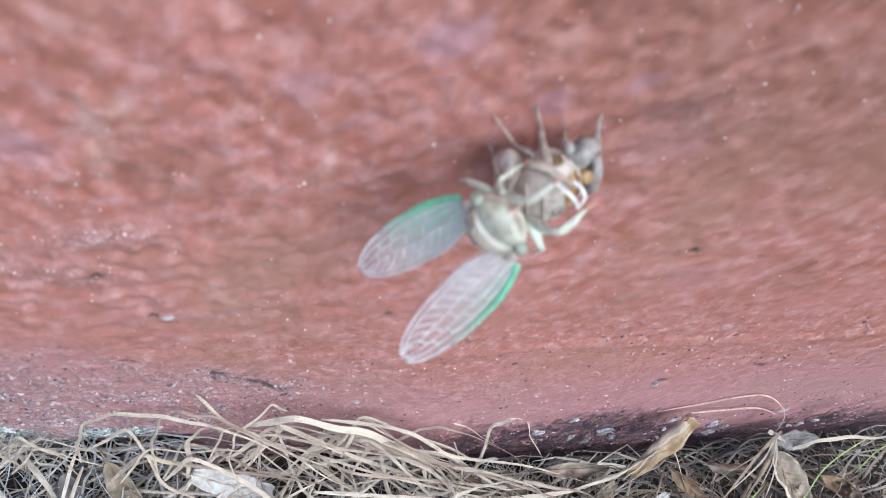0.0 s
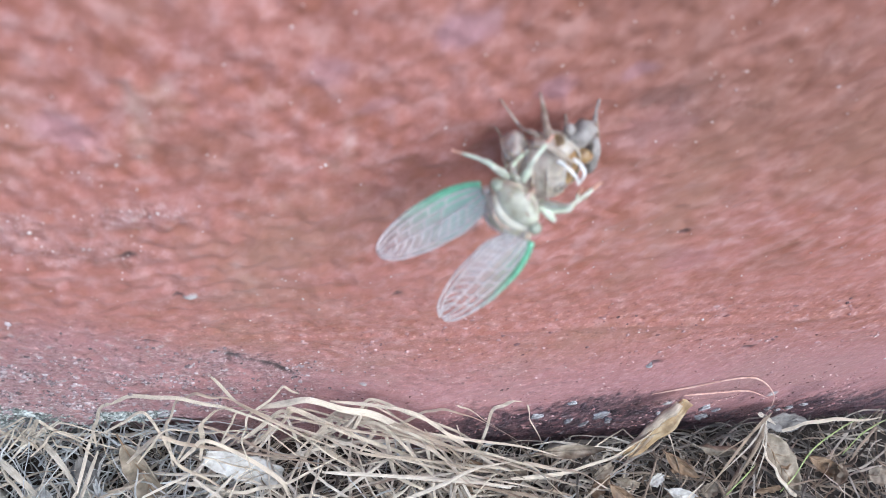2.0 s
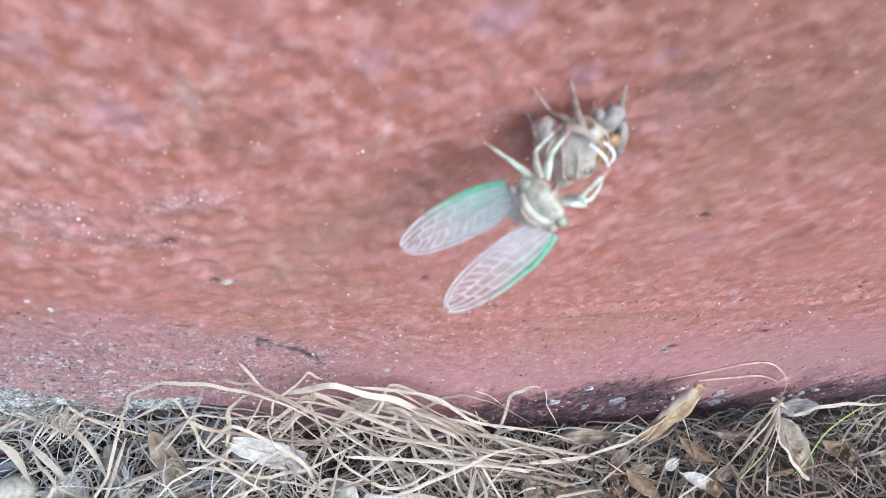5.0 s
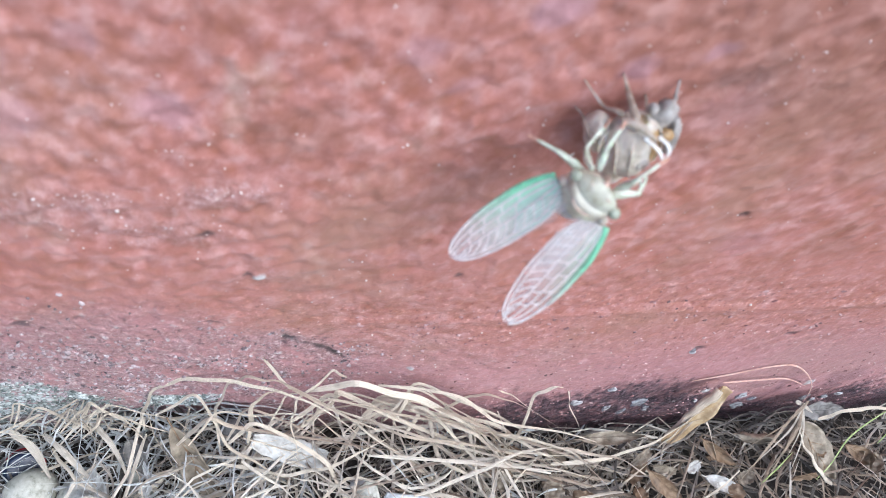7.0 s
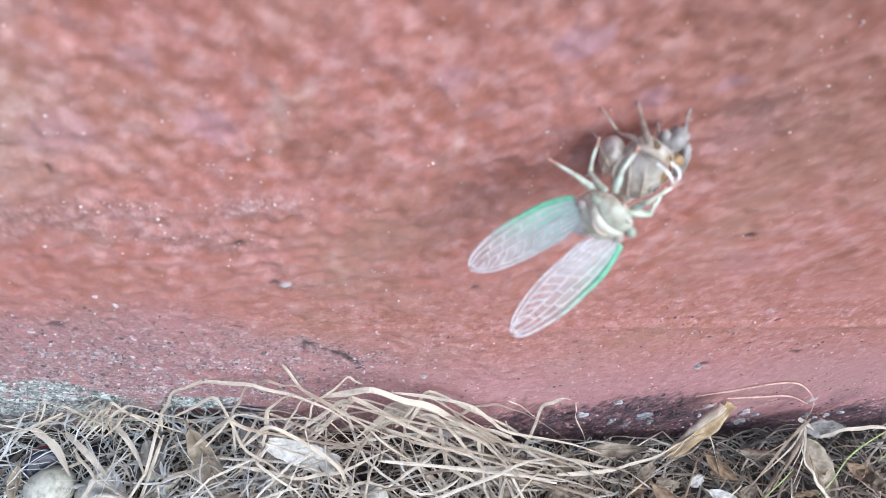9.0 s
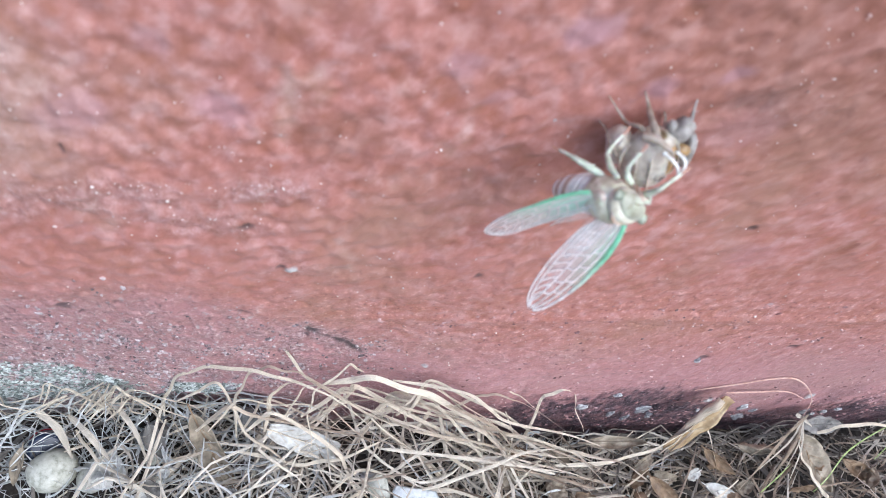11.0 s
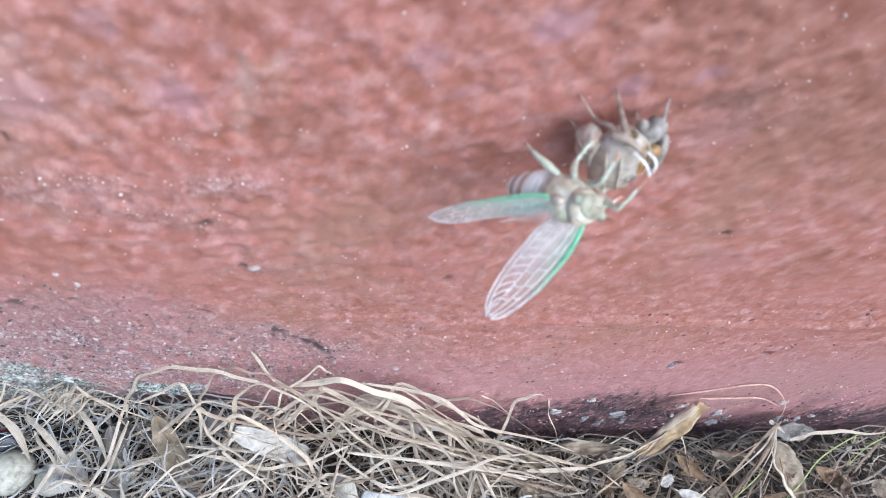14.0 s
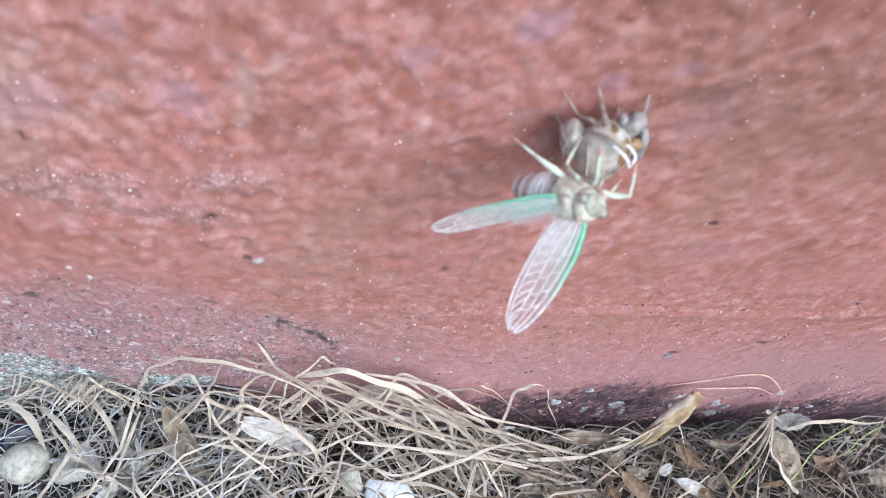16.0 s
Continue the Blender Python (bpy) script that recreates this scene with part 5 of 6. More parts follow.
def cicada_leg(holder, name, reach, knee):
    """A bent leg from the hip at the origin to the tip at (reach, 0, 0)."""
    bm = bmesh.new()
    k = Vector((0.46 * reach, 0, knee * reach))
    tube(bm, [(0, 0, 0), (0.2 * reach, 0, knee * reach * 0.55), k], [(0, 0.0008), (0.5, 0.00105), (1, 0.0006)], 16, 10, 0.85)
    leg = part(name, bm, LEG_GREEN, holder, "pale mint-green leg")
    bm = bmesh.new()
    tube(bm, [k, k.lerp(Vector((reach, 0, 0)), 0.4) + Vector((0, 0, 0.02 * reach)), Vector((0.84 * reach, 0, knee * 0.28 * reach))], [(0, 0.0006), (0.3, 0.00045), (0.7, 0.00042), (1, 0.00036)], 14, 8)
    part("shin", bm, LEG_GREEN, leg)
    bm = bmesh.new()
    tube(bm, [(0.83 * reach, 0, knee * 0.30 * reach), (0.92 * reach, 0, knee * 0.10 * reach), (reach, 0, 0)], [(0, 0.00038), (0.8, 0.00034), (1, 0.00018)], 10, 8)
    part("foot", bm, LEG_TIP, leg, "pinkish foot")
    return leg


def cicada():
    holder = new("cicada")
    mm = 0.001
    bm = bmesh.new()
    spindle(bm, [(q[0] * mm, q[1] * mm, q[2] * mm, q[3] * mm) for q in ((-4.9, 4.4, 4.0, -0.4), (-4.0, 5.6, 4.9, -0.2), (-1.5, 6.4, 5.4, 0.0), (1.0, 6.4, 5.3, 0.1), (3.0, 5.9, 4.6, 0.0), (3.6, 5.2, 3.8, -0.2))], 30)
    part("thorax", bm, SKIN, holder, "pale green and cream thorax")
    bm = bmesh.new()
    spindle(bm, [(q[0] * mm, q[1] * mm, q[2] * mm, q[3] * mm) for q in ((3.2, 5.2, 3.8, 0.2), (3.6, 5.7, 4.2, 0.2), (5.2, 5.6, 4.0, 0.1), (6.0, 5.2, 3.6, 0.0), (6.3, 4.6, 3.0, -0.1))], 30)
    part("collar", bm, SKIN_CREAM, holder, "cream collar behind the head")
    bm = bmesh.new()
    spindle(bm, [(q[0] * mm, q[1] * mm, q[2] * mm, q[3] * mm) for q in ((5.8, 5.2, 2.9, -0.3), (6.5, 5.4, 2.9, -0.5), (7.2, 4.8, 2.5, -0.7), (7.8, 3.2, 1.9, -1.0), (8.1, 1.4, 1.1, -1.2))], 24)
    part("head", bm, FACE, holder)
    for sgn in (-1, 1):
        bm = bmesh.new()
        ball(bm, (5.9 * sgn * mm, 6.2 * mm, -0.1 * mm), (1.45 * mm, 1.25 * mm, 1.4 * mm))
        part("eye", bm, EYE, holder, "grey-green bulging eye")
        bm = bmesh.new()
        tube(bm, [Vector((2.2 * sgn, 8.6, -0.6)) * mm, Vector((2.9 * sgn, 10.0, -0.3)) * mm, Vector((3.4 * sgn, 11.3, -0.5)) * mm], [(0, 0.0002), (1, 0.00006)], 8, 5)
        part("feeler", bm, SKIN_BROWN, holder)
        bm = bmesh.new()
        ball(bm, (6.0 * sgn * mm, 1.4 * mm, 1.7 * mm), (1.5 * mm, 2.0 * mm, 1.3 * mm))
        part("wing_root", bm, SHELL, holder, "brownish wing hinge")
    for x, w in ((-2.4, 0.9), (2.4, 0.9)):
        bm = bmesh.new()
        ball(bm, (x * mm, -0.2 * mm, 4.2 * mm), (w * mm, 2.6 * mm, 0.9 * mm))
        part("back_stripe", bm, SKIN_CREAM, holder)
    for y, w, z in ((-1.9, 4.6, 3.9), (1.7, 4.8, 3.7), (4.6, 4.4, 3.6)):
        bm = bmesh.new()
        tube(bm, [Vector((-w, y + 0.7, z - 2.0)) * mm, Vector((-w * 0.5, y, z + 0.35)) * mm, Vector((0, y - 0.3, z + 1.0)) * mm, Vector((w * 0.5, y, z + 0.35)) * mm, Vector((w, y + 0.7, z - 2.0)) * mm], [(0, 0.0002), (0.3, 0.0004), (0.7, 0.0004), (1, 0.0002)], 18, 6)
        part("seam", bm, SKIN_BROWN, holder, "brownish seam across the back")
    bm = bmesh.new()
    ball(bm, (0, -3.2 * mm, 3.8 * mm), (3.6 * mm, 1.0 * mm, 1.0 * mm))
    part("back_ridge", bm, SKIN_CREAM, holder, "cream cross-shaped ridge")
    bm = bmesh.new()
    tube(bm, [Vector((0, 8.0, -2.6)) * mm, Vector((0, 4.0, -5.2)) * mm, Vector((0, -1.0, -5.6)) * mm], [(0, 0.0008), (0.6, 0.0005), (1, 0.0002)], 12, 8)
    part("beak", bm, SKIN_BROWN, holder)
    y0 = -4.2
    for k, (r, skin) in enumerate(((5.2, SKIN_GREY), (5.3, SKIN_GREY), (5.4, SKIN_WHITE), (5.3, SKIN_WHITE), (4.8, SKIN_BROWN), (4.4, SKIN_WHITE), (3.7, SKIN_BROWN), (2.9, SKIN_WHITE))):
        bm = bmesh.new()
        up = -0.2 + 0.2 * k
        spindle(bm, [((y0 - a) * mm, w * r * mm, 0.96 * w * r * mm, (up + 0.25 * a) * mm) for a, w in ((0.0, 0.95), (0.3, 1.0), (1.3, 0.97), (1.7, 0.90))], 24)
        part("abdomen_ring", bm, skin, holder)
        y0 -= 1.5
    bm = bmesh.new()
    ball(bm, (0, (y0 + 0.2) * mm, 1.4 * mm), (1.6 * mm, 1.6 * mm, 1.4 * mm))
    part("tail", bm, SKIN_CREAM, holder)
    moving = {
        "left_fore_wing": fore_wing(holder, 1, "fore_wing"), "right_fore_wing": fore_wing(holder, -1, "fore_wing"),
        "left_hind_wing": hind_wing(holder, 1), "right_hind_wing": hind_wing(holder, -1),
        "hind_left": cicada_leg(holder, "hind_leg", 0.0155, 0.22), "middle_left": cicada_leg(holder, "middle_leg", 0.0145, 0.30),
        "front_left": cicada_leg(holder, "front_leg", 0.0115, 0.30), "front_right": cicada_leg(holder, "front_leg", 0.0130, 0.42),
        "middle_right": cicada_leg(holder, "middle_leg", 0.0105, 0.35), "hind_right": cicada_leg(holder, "hind_leg", 0.0155, 0.25),
    }
    tagged(holder, "freshly moulted pale green cicada with soft wings, holding its shell", "cicada")
    return holder, moving


BUG, BUG_PARTS = cicada()


# ---- what moves ----
BODY_ROWS = [
    (0.0, -0.00833, -0.02600, 0.25069, 117.8, 19.4, -48.6),
    (0.5, -0.00818, -0.02600, 0.25105, 118.0, 19.5, -49.1),
    (1.0, -0.00793, -0.02600, 0.24978, 117.4, 19.9, -49.4),
    (1.5, -0.00845, -0.02600, 0.24924, 117.2, 20.3, -49.3),
    (2.0, -0.00607, -0.02600, 0.24691, 117.3, 20.8, -47.6),
    (2.5, -0.00570, -0.02600, 0.24631, 116.9, 21.3, -46.7),
    (3.0, -0.00766, -0.02600, 0.24552, 117.2, 21.4, -44.5),
    (3.5, -0.00671, -0.02600, 0.24384, 117.4, 22.0, -42.8),
    (5.8, -0.00708, -0.02600, 0.24133, 116.8, 22.7, -42.8),
    (6.5, -0.00587, -0.02600, 0.24183, 116.7, 22.5, -42.4),
    (7.0, -0.00803, -0.02600, 0.24294, 117.0, 22.2, -42.2),
    (8.0, -0.00667, -0.02600, 0.24220, 116.5, 24.3, -38.1),
    (8.5, -0.00720, -0.02600, 0.24202, 117.2, 25.0, -35.8),
    (9.0, -0.00788, -0.02600, 0.24287, 117.3, 26.2, -34.0),
    (11.3, -0.00758, -0.02600, 0.24392, 134.9, 46.7, -1.0),
    (12.0, -0.00989, -0.02600, 0.24327, 139.9, 41.3, 5.9),
    (12.5, -0.01252, -0.02600, 0.24530, 140.9, 41.0, 6.8),
    (13.0, -0.01209, -0.02600, 0.24559, 140.8, 42.6, 7.6),
    (13.5, -0.01117, -0.02600, 0.24482, 141.3, 43.9, 9.2),
    (14.0, -0.01016, -0.02600, 0.24424, 141.2, 44.1, 10.2),
    (14.5, -0.00928, -0.02600, 0.24240, 141.0, 45.9, 11.6),
    (15.0, -0.00882, -0.02600, 0.24189, 141.1, 46.8, 12.0),
    (15.5, -0.00903, -0.02600, 0.24135, 141.2, 46.9, 12.9),
    (16.0, -0.00408, -0.02600, 0.24099, 141.9, 47.9, 14.1),
]
LEFT_WING_ROWS = [
    (0.0, -0.00700, 0.00050, 0.00220, -161.5, -47.8, -102.5),
    (0.5, -0.00700, 0.00050, 0.00220, -157.8, -43.2, -106.5),
    (1.0, -0.00700, 0.00050, 0.00220, -156.7, -46.9, -107.0),
    (1.5, -0.00700, 0.00050, 0.00220, -156.7, -44.0, -106.0),
    (2.0, -0.00700, 0.00050, 0.00220, -157.7, -51.5, -104.5),
    (2.5, -0.00700, 0.00050, 0.00220, -158.6, -53.6, -103.3),
    (3.0, -0.00700, 0.00050, 0.00220, -155.7, -48.0, -106.1),
    (3.5, -0.00700, 0.00050, 0.00220, -153.8, -52.1, -108.8),
    (5.8, -0.00700, 0.00050, 0.00220, -154.1, -51.4, -108.5),
    (6.5, -0.00700, 0.00050, 0.00220, -163.7, -53.0, -100.6),
    (7.0, -0.00700, 0.00050, 0.00220, -167.7, -54.4, -99.0),
    (8.0, -0.00700, 0.00050, 0.00220, -165.5, -51.9, -97.5),
    (8.5, -0.00700, 0.00050, 0.00220, -163.0, -53.0, -99.2),
    (9.0, -0.00700, 0.00050, 0.00220, -160.5, -49.6, -99.8),
    (11.3, -0.00700, 0.00050, 0.00220, 165.8, -31.8, -79.0),
    (12.0, -0.00700, 0.00050, 0.00220, -176.2, -33.5, -91.2),
    (12.5, -0.00700, 0.00050, 0.00220, -170.3, -25.3, -89.8),
    (13.0, -0.00700, 0.00050, 0.00220, -171.9, -28.1, -88.4),
    (13.5, -0.00700, 0.00050, 0.00220, -171.8, -27.3, -87.3),
    (14.0, -0.00700, 0.00050, 0.00220, -177.6, -27.7, -88.4),
    (14.5, -0.00700, 0.00050, 0.00220, -173.8, -29.0, -89.6),
    (15.0, -0.00700, 0.00050, 0.00220, -166.9, -31.2, -93.8),
    (15.5, -0.00700, 0.00050, 0.00220, -160.1, -25.2, -99.6),
    (16.0, -0.00700, 0.00050, 0.00220, -172.3, -33.9, -95.3),
]
RIGHT_WING_ROWS = [
    (0.0, 0.00700, 0.00050, 0.00220, 163.4, -61.7, -82.0),
    (0.5, 0.00700, 0.00050, 0.00220, 163.0, -54.3, -83.7),
    (1.0, 0.00700, 0.00050, 0.00220, 162.7, -49.6, -85.0),
    (1.5, 0.00700, 0.00050, 0.00220, 164.1, -49.0, -87.5),
    (2.0, 0.00700, 0.00050, 0.00220, 162.4, -49.4, -81.6),
    (2.5, 0.00700, 0.00050, 0.00220, 168.6, -57.8, -84.3),
    (3.0, 0.00700, 0.00050, 0.00220, 172.6, -54.5, -87.3),
    (3.5, 0.00700, 0.00050, 0.00220, -168.7, -65.6, -102.5),
    (5.8, 0.00700, 0.00050, 0.00220, 175.3, -55.1, -87.6),
    (6.5, 0.00700, 0.00050, 0.00220, 166.5, -52.1, -77.0),
    (7.0, 0.00700, 0.00050, 0.00220, 167.1, -61.4, -76.6),
    (8.0, 0.00700, 0.00050, 0.00220, 175.6, -63.4, -81.5),
    (8.5, 0.00700, 0.00050, 0.00220, 179.6, -66.3, -83.4),
    (9.0, 0.00700, 0.00050, 0.00220, -168.3, -70.5, -93.2),
    (11.3, 0.00700, 0.00050, 0.00220, -167.2, -56.9, -61.2),
    (12.0, 0.00700, 0.00050, 0.00220, -146.2, -66.0, -78.6),
    (12.5, 0.00700, 0.00050, 0.00220, -153.2, -63.2, -72.3),
    (13.0, 0.00700, 0.00050, 0.00220, -150.1, -62.3, -74.2),
    (13.5, 0.00700, 0.00050, 0.00220, -154.0, -64.5, -68.0),
    (14.0, 0.00700, 0.00050, 0.00220, -145.1, -67.1, -74.6),
    (14.5, 0.00700, 0.00050, 0.00220, -144.7, -70.1, -72.5),
    (15.0, 0.00700, 0.00050, 0.00220, -134.1, -70.4, -82.4),
    (15.5, 0.00700, 0.00050, 0.00220, -74.0, -70.4, -135.7),
    (16.0, 0.00700, 0.00050, 0.00220, -120.7, -83.5, -91.0),
]
HIND_LEFT_ROWS = [
    (0.0, -0.00350, -0.00300, -0.00400, 81.6, -12.9, -123.9),
    (0.5, -0.00350, -0.00300, -0.00400, 83.8, -15.7, -131.0),
    (1.0, -0.00350, -0.00300, -0.00400, 86.2, -15.3, -141.8),
    (1.5, -0.00350, -0.00300, -0.00400, 87.0, -14.0, -148.9),
    (2.0, -0.00350, -0.00300, -0.00400, 108.3, -19.8, 178.3),
    (2.5, -0.00350, -0.00300, -0.00400, 107.9, -19.8, 178.8),
    (3.0, -0.00350, -0.00300, -0.00400, 85.5, -10.1, -158.3),
    (3.5, -0.00350, -0.00300, -0.00400, 90.9, -12.1, -176.8),
    (5.8, -0.00350, -0.00300, -0.00400, 82.5, -7.5, -177.3),
    (6.5, -0.00350, -0.00300, -0.00400, 90.3, -11.9, -176.4),
    (7.0, -0.00350, -0.00300, -0.00400, 87.9, -10.7, -174.0),
    (8.0, -0.00350, -0.00300, -0.00400, 84.8, -8.8, -171.0),
    (8.5, -0.00350, -0.00300, -0.00400, 80.3, -5.3, -168.5),
    (9.0, -0.00350, -0.00300, -0.00400, 85.7, -9.2, 178.1),
    (11.3, -0.00350, -0.00300, -0.00400, 81.5, 9.5, -106.4),
    (12.0, -0.00350, -0.00300, -0.00400, 86.9, 19.1, -95.5),
    (12.5, -0.00350, -0.00300, -0.00400, 90.6, 18.7, -82.8),
    (13.0, -0.00350, -0.00300, -0.00400, 90.1, 17.8, -82.5),
    (13.5, -0.00350, -0.00300, -0.00400, 90.4, 18.9, -83.9),
    (14.0, -0.00350, -0.00300, -0.00400, 89.6, 19.2, -86.7),
    (14.5, -0.00350, -0.00300, -0.00400, 90.9, 23.5, -90.1),
    (15.0, -0.00350, -0.00300, -0.00400, 91.2, 24.1, -90.0),
    (15.5, -0.00350, -0.00300, -0.00400, 93.7, 26.4, -87.4),
    (16.0, -0.00350, -0.00300, -0.00400, 77.4, 12.4, -128.4),
]
MIDDLE_LEFT_ROWS = [
    (0.0, -0.00350, 0.00100, -0.00480, 20.2, 43.8, -98.5),
    (1.5, -0.00350, 0.00100, -0.00480, 10.5, 40.5, -105.1),
    (3.5, -0.00350, 0.00100, -0.00480, -19.6, 61.3, -143.9),
    (6.0, -0.00350, 0.00100, -0.00480, -7.7, 64.6, -141.4),
    (7.0, -0.00350, 0.00100, -0.00480, -13.2, 62.5, -127.3),
    (9.0, -0.00350, 0.00100, -0.00480, -40.5, 45.3, -144.2),
    (11.5, -0.00350, 0.00100, -0.00480, 31.3, 68.3, -58.8),
    (13.0, -0.00350, 0.00100, -0.00480, 43.8, 65.9, -17.9),
    (14.0, -0.00350, 0.00100, -0.00480, 31.1, 65.7, -26.2),
    (14.5, -0.00350, 0.00100, -0.00480, -7.3, 74.1, -59.2),
    (15.5, -0.00350, 0.00100, -0.00480, 43.2, 82.4, -1.7),
    (16.0, -0.00350, 0.00100, -0.00480, 14.6, 53.9, -55.1),
]
FRONT_LEFT_ROWS = [
    (0.0, -0.00300, 0.00480, -0.00480, 3.0, 50.5, 55.2),
    (1.5, -0.00300, 0.00480, -0.00480, 16.4, 56.8, 102.6),
    (3.5, -0.00300, 0.00480, -0.00480, 17.9, 64.0, 146.4),
    (6.0, -0.00300, 0.00480, -0.00480, 25.5, 64.3, 142.9),
    (7.0, -0.00300, 0.00480, -0.00480, 18.8, 60.8, 130.7),
    (9.0, -0.00300, 0.00480, -0.00480, 11.9, 65.1, 136.4),
    (11.5, -0.00300, 0.00480, -0.00480, -29.4, 31.1, 152.0),
    (13.0, -0.00300, 0.00480, -0.00480, -9.8, 31.2, 119.8),
    (14.0, -0.00300, 0.00480, -0.00480, 4.8, 39.5, 128.0),
    (14.5, -0.00300, 0.00480, -0.00480, 1.1, 47.4, 134.0),
    (15.5, -0.00300, 0.00480, -0.00480, -5.4, 51.8, 126.1),
    (16.0, -0.00300, 0.00480, -0.00480, 24.9, 37.1, 162.5),
]
FRONT_RIGHT_ROWS = [
    (0.0, 0.00300, 0.00480, -0.00480, -9.7, 52.6, 49.2),
    (1.5, 0.00300, 0.00480, -0.00480, -27.7, 59.5, 37.0),
    (3.5, 0.00300, 0.00480, -0.00480, -1.9, 41.3, 84.5),
    (6.0, 0.00300, 0.00480, -0.00480, -4.6, 54.0, 80.5),
    (7.0, 0.00300, 0.00480, -0.00480, -17.9, 52.1, 79.2),
    (9.0, 0.00300, 0.00480, -0.00480, -27.6, 46.9, 80.9),
    (11.5, 0.00300, 0.00480, -0.00480, -34.3, 46.9, 102.6),
    (13.0, 0.00300, 0.00480, -0.00480, -45.7, 46.8, 71.2),
    (14.0, 0.00300, 0.00480, -0.00480, 2.0, 22.8, 108.7),
    (14.5, 0.00300, 0.00480, -0.00480, -43.6, 13.4, 79.7),
    (15.5, 0.00300, 0.00480, -0.00480, -12.0, 52.4, 73.5),
    (16.0, 0.00300, 0.00480, -0.00480, -18.2, 57.6, 21.3),
]
MIDDLE_RIGHT_ROWS = [
    (0.0, 0.00350, 0.00100, -0.00480, -91.9, -15.9, -56.6),
    (0.5, 0.00350, 0.00100, -0.00480, -90.9, -12.8, -59.4),
    (1.0, 0.00350, 0.00100, -0.00480, -89.9, -5.8, -64.7),
    (1.5, 0.00350, 0.00100, -0.00480, -90.0, 2.5, -64.5),
    (2.0, 0.00350, 0.00100, -0.00480, -91.2, 6.1, -74.8),
    (2.5, 0.00350, 0.00100, -0.00480, -92.6, 12.6, -75.4),
    (3.0, 0.00350, 0.00100, -0.00480, -90.6, 27.8, -64.7),
    (3.5, 0.00350, 0.00100, -0.00480, -91.4, 35.5, -65.8),
    (5.8, 0.00350, 0.00100, -0.00480, -88.8, 38.6, -61.6),
    (6.5, 0.00350, 0.00100, -0.00480, -96.1, 42.9, -72.3),
    (7.0, 0.00350, 0.00100, -0.00480, -86.2, 54.7, -58.8),
    (8.0, 0.00350, 0.00100, -0.00480, -84.6, 53.2, -56.7),
    (8.5, 0.00350, 0.00100, -0.00480, -75.2, 54.8, -45.5),
    (9.0, 0.00350, 0.00100, -0.00480, -66.0, 51.6, -33.8),
    (11.3, 0.00350, 0.00100, -0.00480, -55.9, 25.9, -6.2),
    (12.0, 0.00350, 0.00100, -0.00480, -24.4, 23.4, 16.4),
    (12.5, 0.00350, 0.00100, -0.00480, 46.5, 18.2, 44.8),
    (13.0, 0.00350, 0.00100, -0.00480, 30.7, 15.6, 35.6),
    (13.5, 0.00350, 0.00100, -0.00480, 7.2, 15.2, 28.5),
    (14.0, 0.00350, 0.00100, -0.00480, -18.9, 12.9, 22.2),
    (14.5, 0.00350, 0.00100, -0.00480, -19.4, 16.5, 20.9),
    (15.0, 0.00350, 0.00100, -0.00480, 13.2, 25.0, 32.2),
    (15.5, 0.00350, 0.00100, -0.00480, 62.8, 28.1, 69.2),
    (16.0, 0.00350, 0.00100, -0.00480, -3.1, 36.7, 24.7),
]
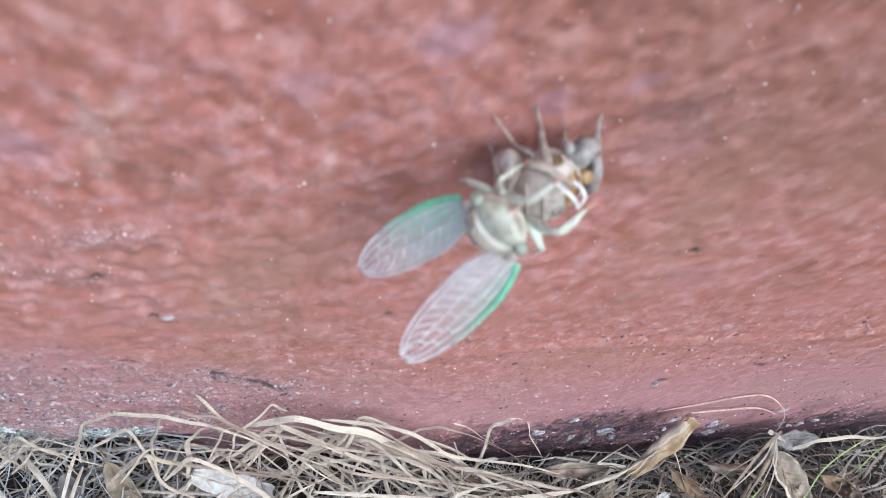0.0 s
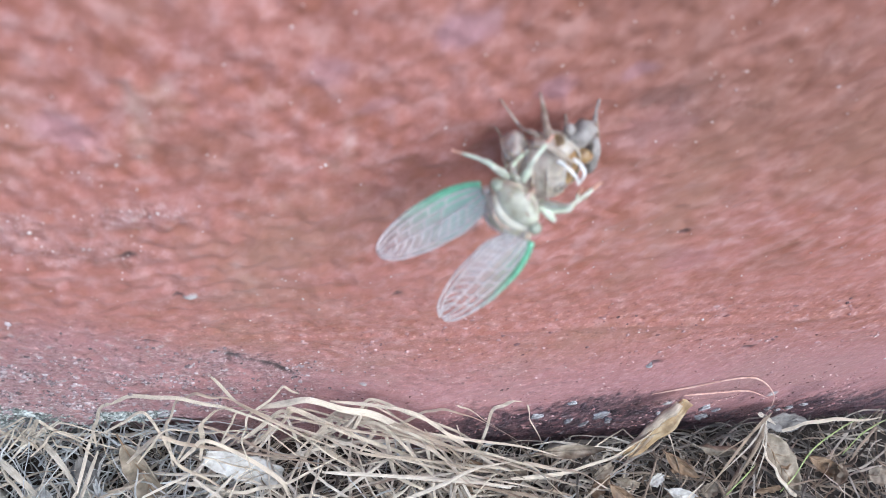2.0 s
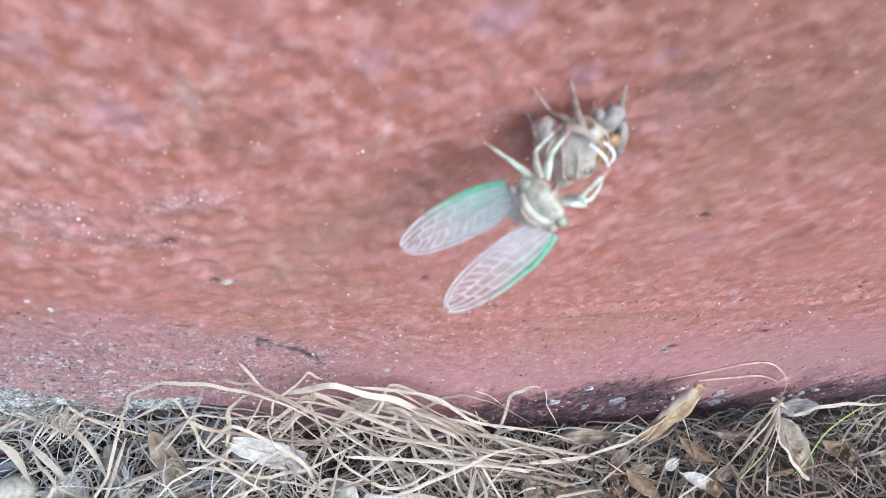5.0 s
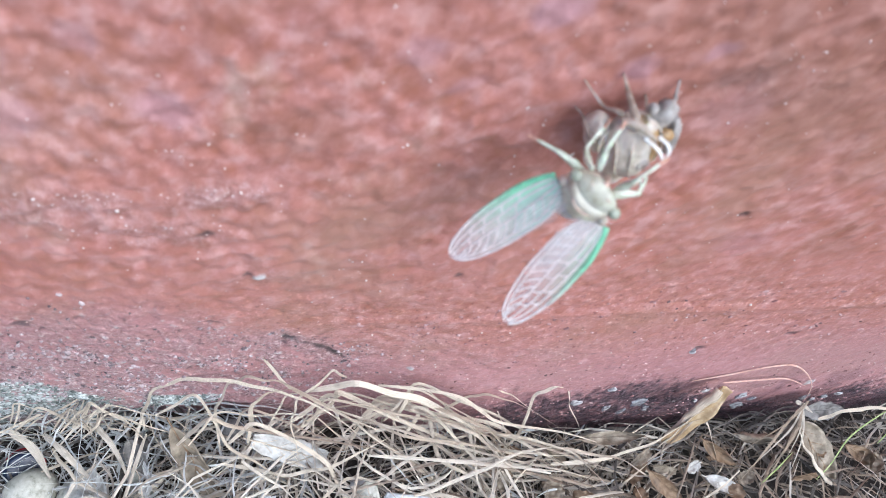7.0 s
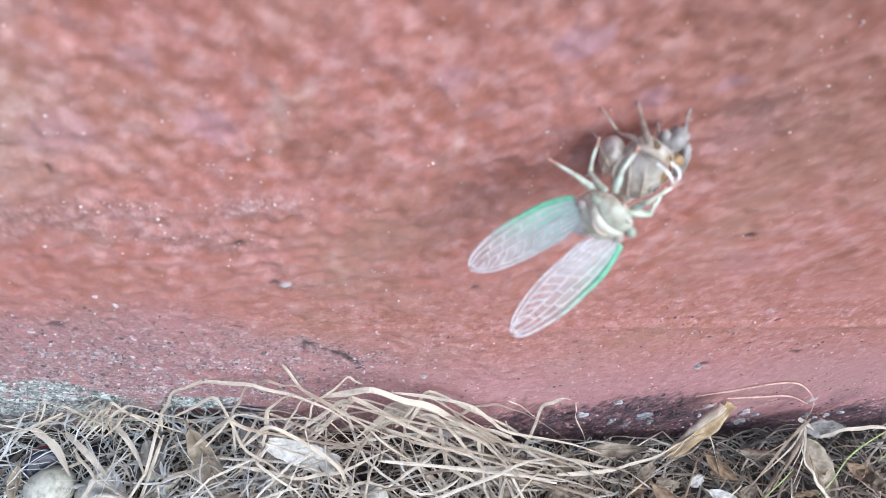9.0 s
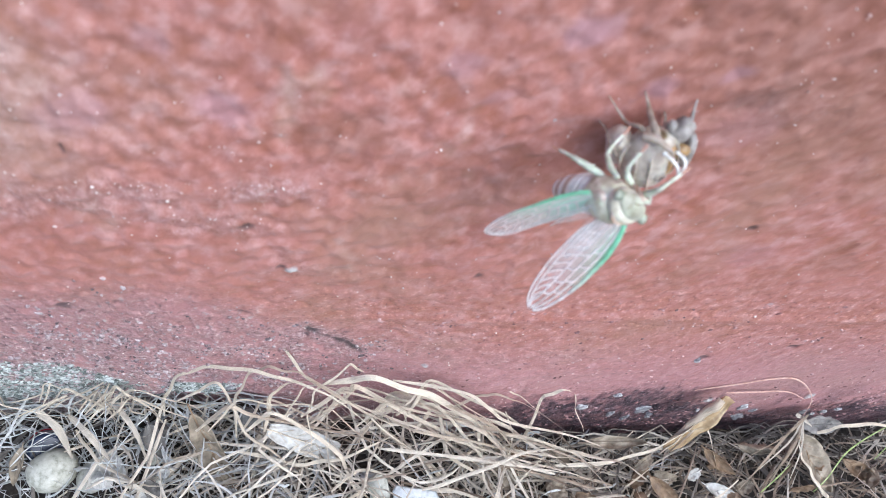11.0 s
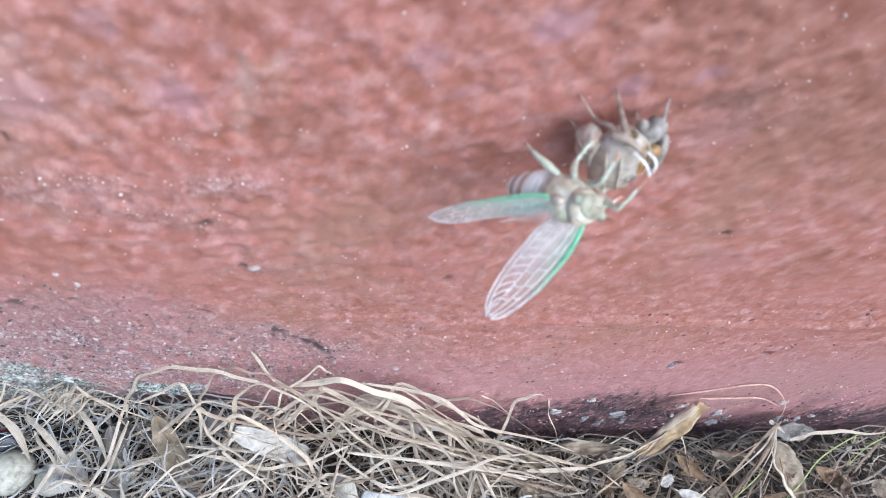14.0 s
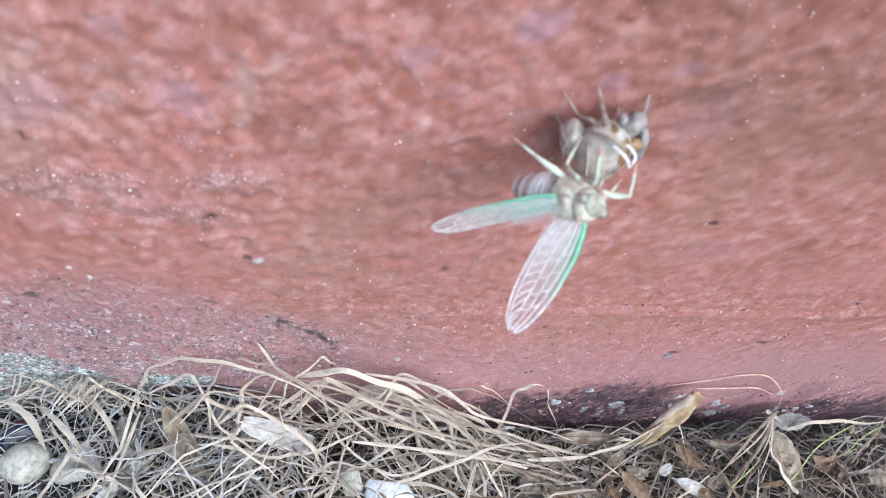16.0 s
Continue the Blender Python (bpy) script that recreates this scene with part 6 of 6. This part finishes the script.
HIND_RIGHT_ROWS = [
    (0.0, 0.00350, -0.00300, -0.00400, -74.4, 52.7, -44.1),
    (0.5, 0.00350, -0.00300, -0.00400, -78.9, 49.7, -49.0),
    (1.0, 0.00350, -0.00300, -0.00400, -80.0, 52.2, -50.9),
    (1.5, 0.00350, -0.00300, -0.00400, -76.8, 53.6, -47.2),
    (2.0, 0.00350, -0.00300, -0.00400, -88.3, 52.8, -61.3),
    (2.5, 0.00350, -0.00300, -0.00400, -89.7, 53.4, -63.0),
    (3.0, 0.00350, -0.00300, -0.00400, -73.5, 60.7, -44.7),
    (3.5, 0.00350, -0.00300, -0.00400, -75.2, 63.3, -46.9),
    (5.8, 0.00350, -0.00300, -0.00400, -60.7, 70.3, -32.6),
    (6.5, 0.00350, -0.00300, -0.00400, -88.0, 60.6, -61.1),
    (7.0, 0.00350, -0.00300, -0.00400, -80.5, 59.4, -52.5),
    (8.0, 0.00350, -0.00300, -0.00400, -73.9, 63.2, -45.5),
    (8.5, 0.00350, -0.00300, -0.00400, -58.4, 66.0, -29.4),
    (9.0, 0.00350, -0.00300, -0.00400, -43.0, 64.8, -13.6),
    (11.3, 0.00350, -0.00300, -0.00400, -76.4, 16.8, -23.7),
    (12.0, 0.00350, -0.00300, -0.00400, -62.8, 24.9, -12.8),
    (12.5, 0.00350, -0.00300, -0.00400, -45.0, 30.6, -0.4),
    (13.0, 0.00350, -0.00300, -0.00400, -47.5, 27.5, -0.2),
    (13.5, 0.00350, -0.00300, -0.00400, -49.8, 25.5, -0.4),
    (14.0, 0.00350, -0.00300, -0.00400, -55.3, 22.4, -2.2),
    (14.5, 0.00350, -0.00300, -0.00400, -51.4, 23.8, -0.2),
    (15.0, 0.00350, -0.00300, -0.00400, -37.8, 30.7, 5.0),
    (15.5, 0.00350, -0.00300, -0.00400, -16.2, 36.4, 16.8),
    (16.0, 0.00350, -0.00300, -0.00400, -37.7, 38.1, 1.1),
]


def motions():
    keyed = lambda rows: [(t, pose(x, y, z, rx, ry, rz)) for t, x, y, z, rx, ry, rz in rows]
    walk(BUG, keyed(BODY_ROWS))
    walk(BUG_PARTS["left_fore_wing"], keyed(LEFT_WING_ROWS))
    walk(BUG_PARTS["right_fore_wing"], keyed(RIGHT_WING_ROWS))
    under = pose(-0.0005, 0, -0.0012)
    walk(BUG_PARTS["left_hind_wing"], [(t, m @ under) for t, m in keyed(LEFT_WING_ROWS)])
    walk(BUG_PARTS["right_hind_wing"], [(t, m @ under) for t, m in keyed(RIGHT_WING_ROWS)])
    for key, rows in (("hind_left", HIND_LEFT_ROWS), ("middle_left", MIDDLE_LEFT_ROWS), ("front_left", FRONT_LEFT_ROWS),
                      ("front_right", FRONT_RIGHT_ROWS), ("middle_right", MIDDLE_RIGHT_ROWS), ("hind_right", HIND_RIGHT_ROWS)):
        walk(BUG_PARTS[key], keyed(rows))


motions()
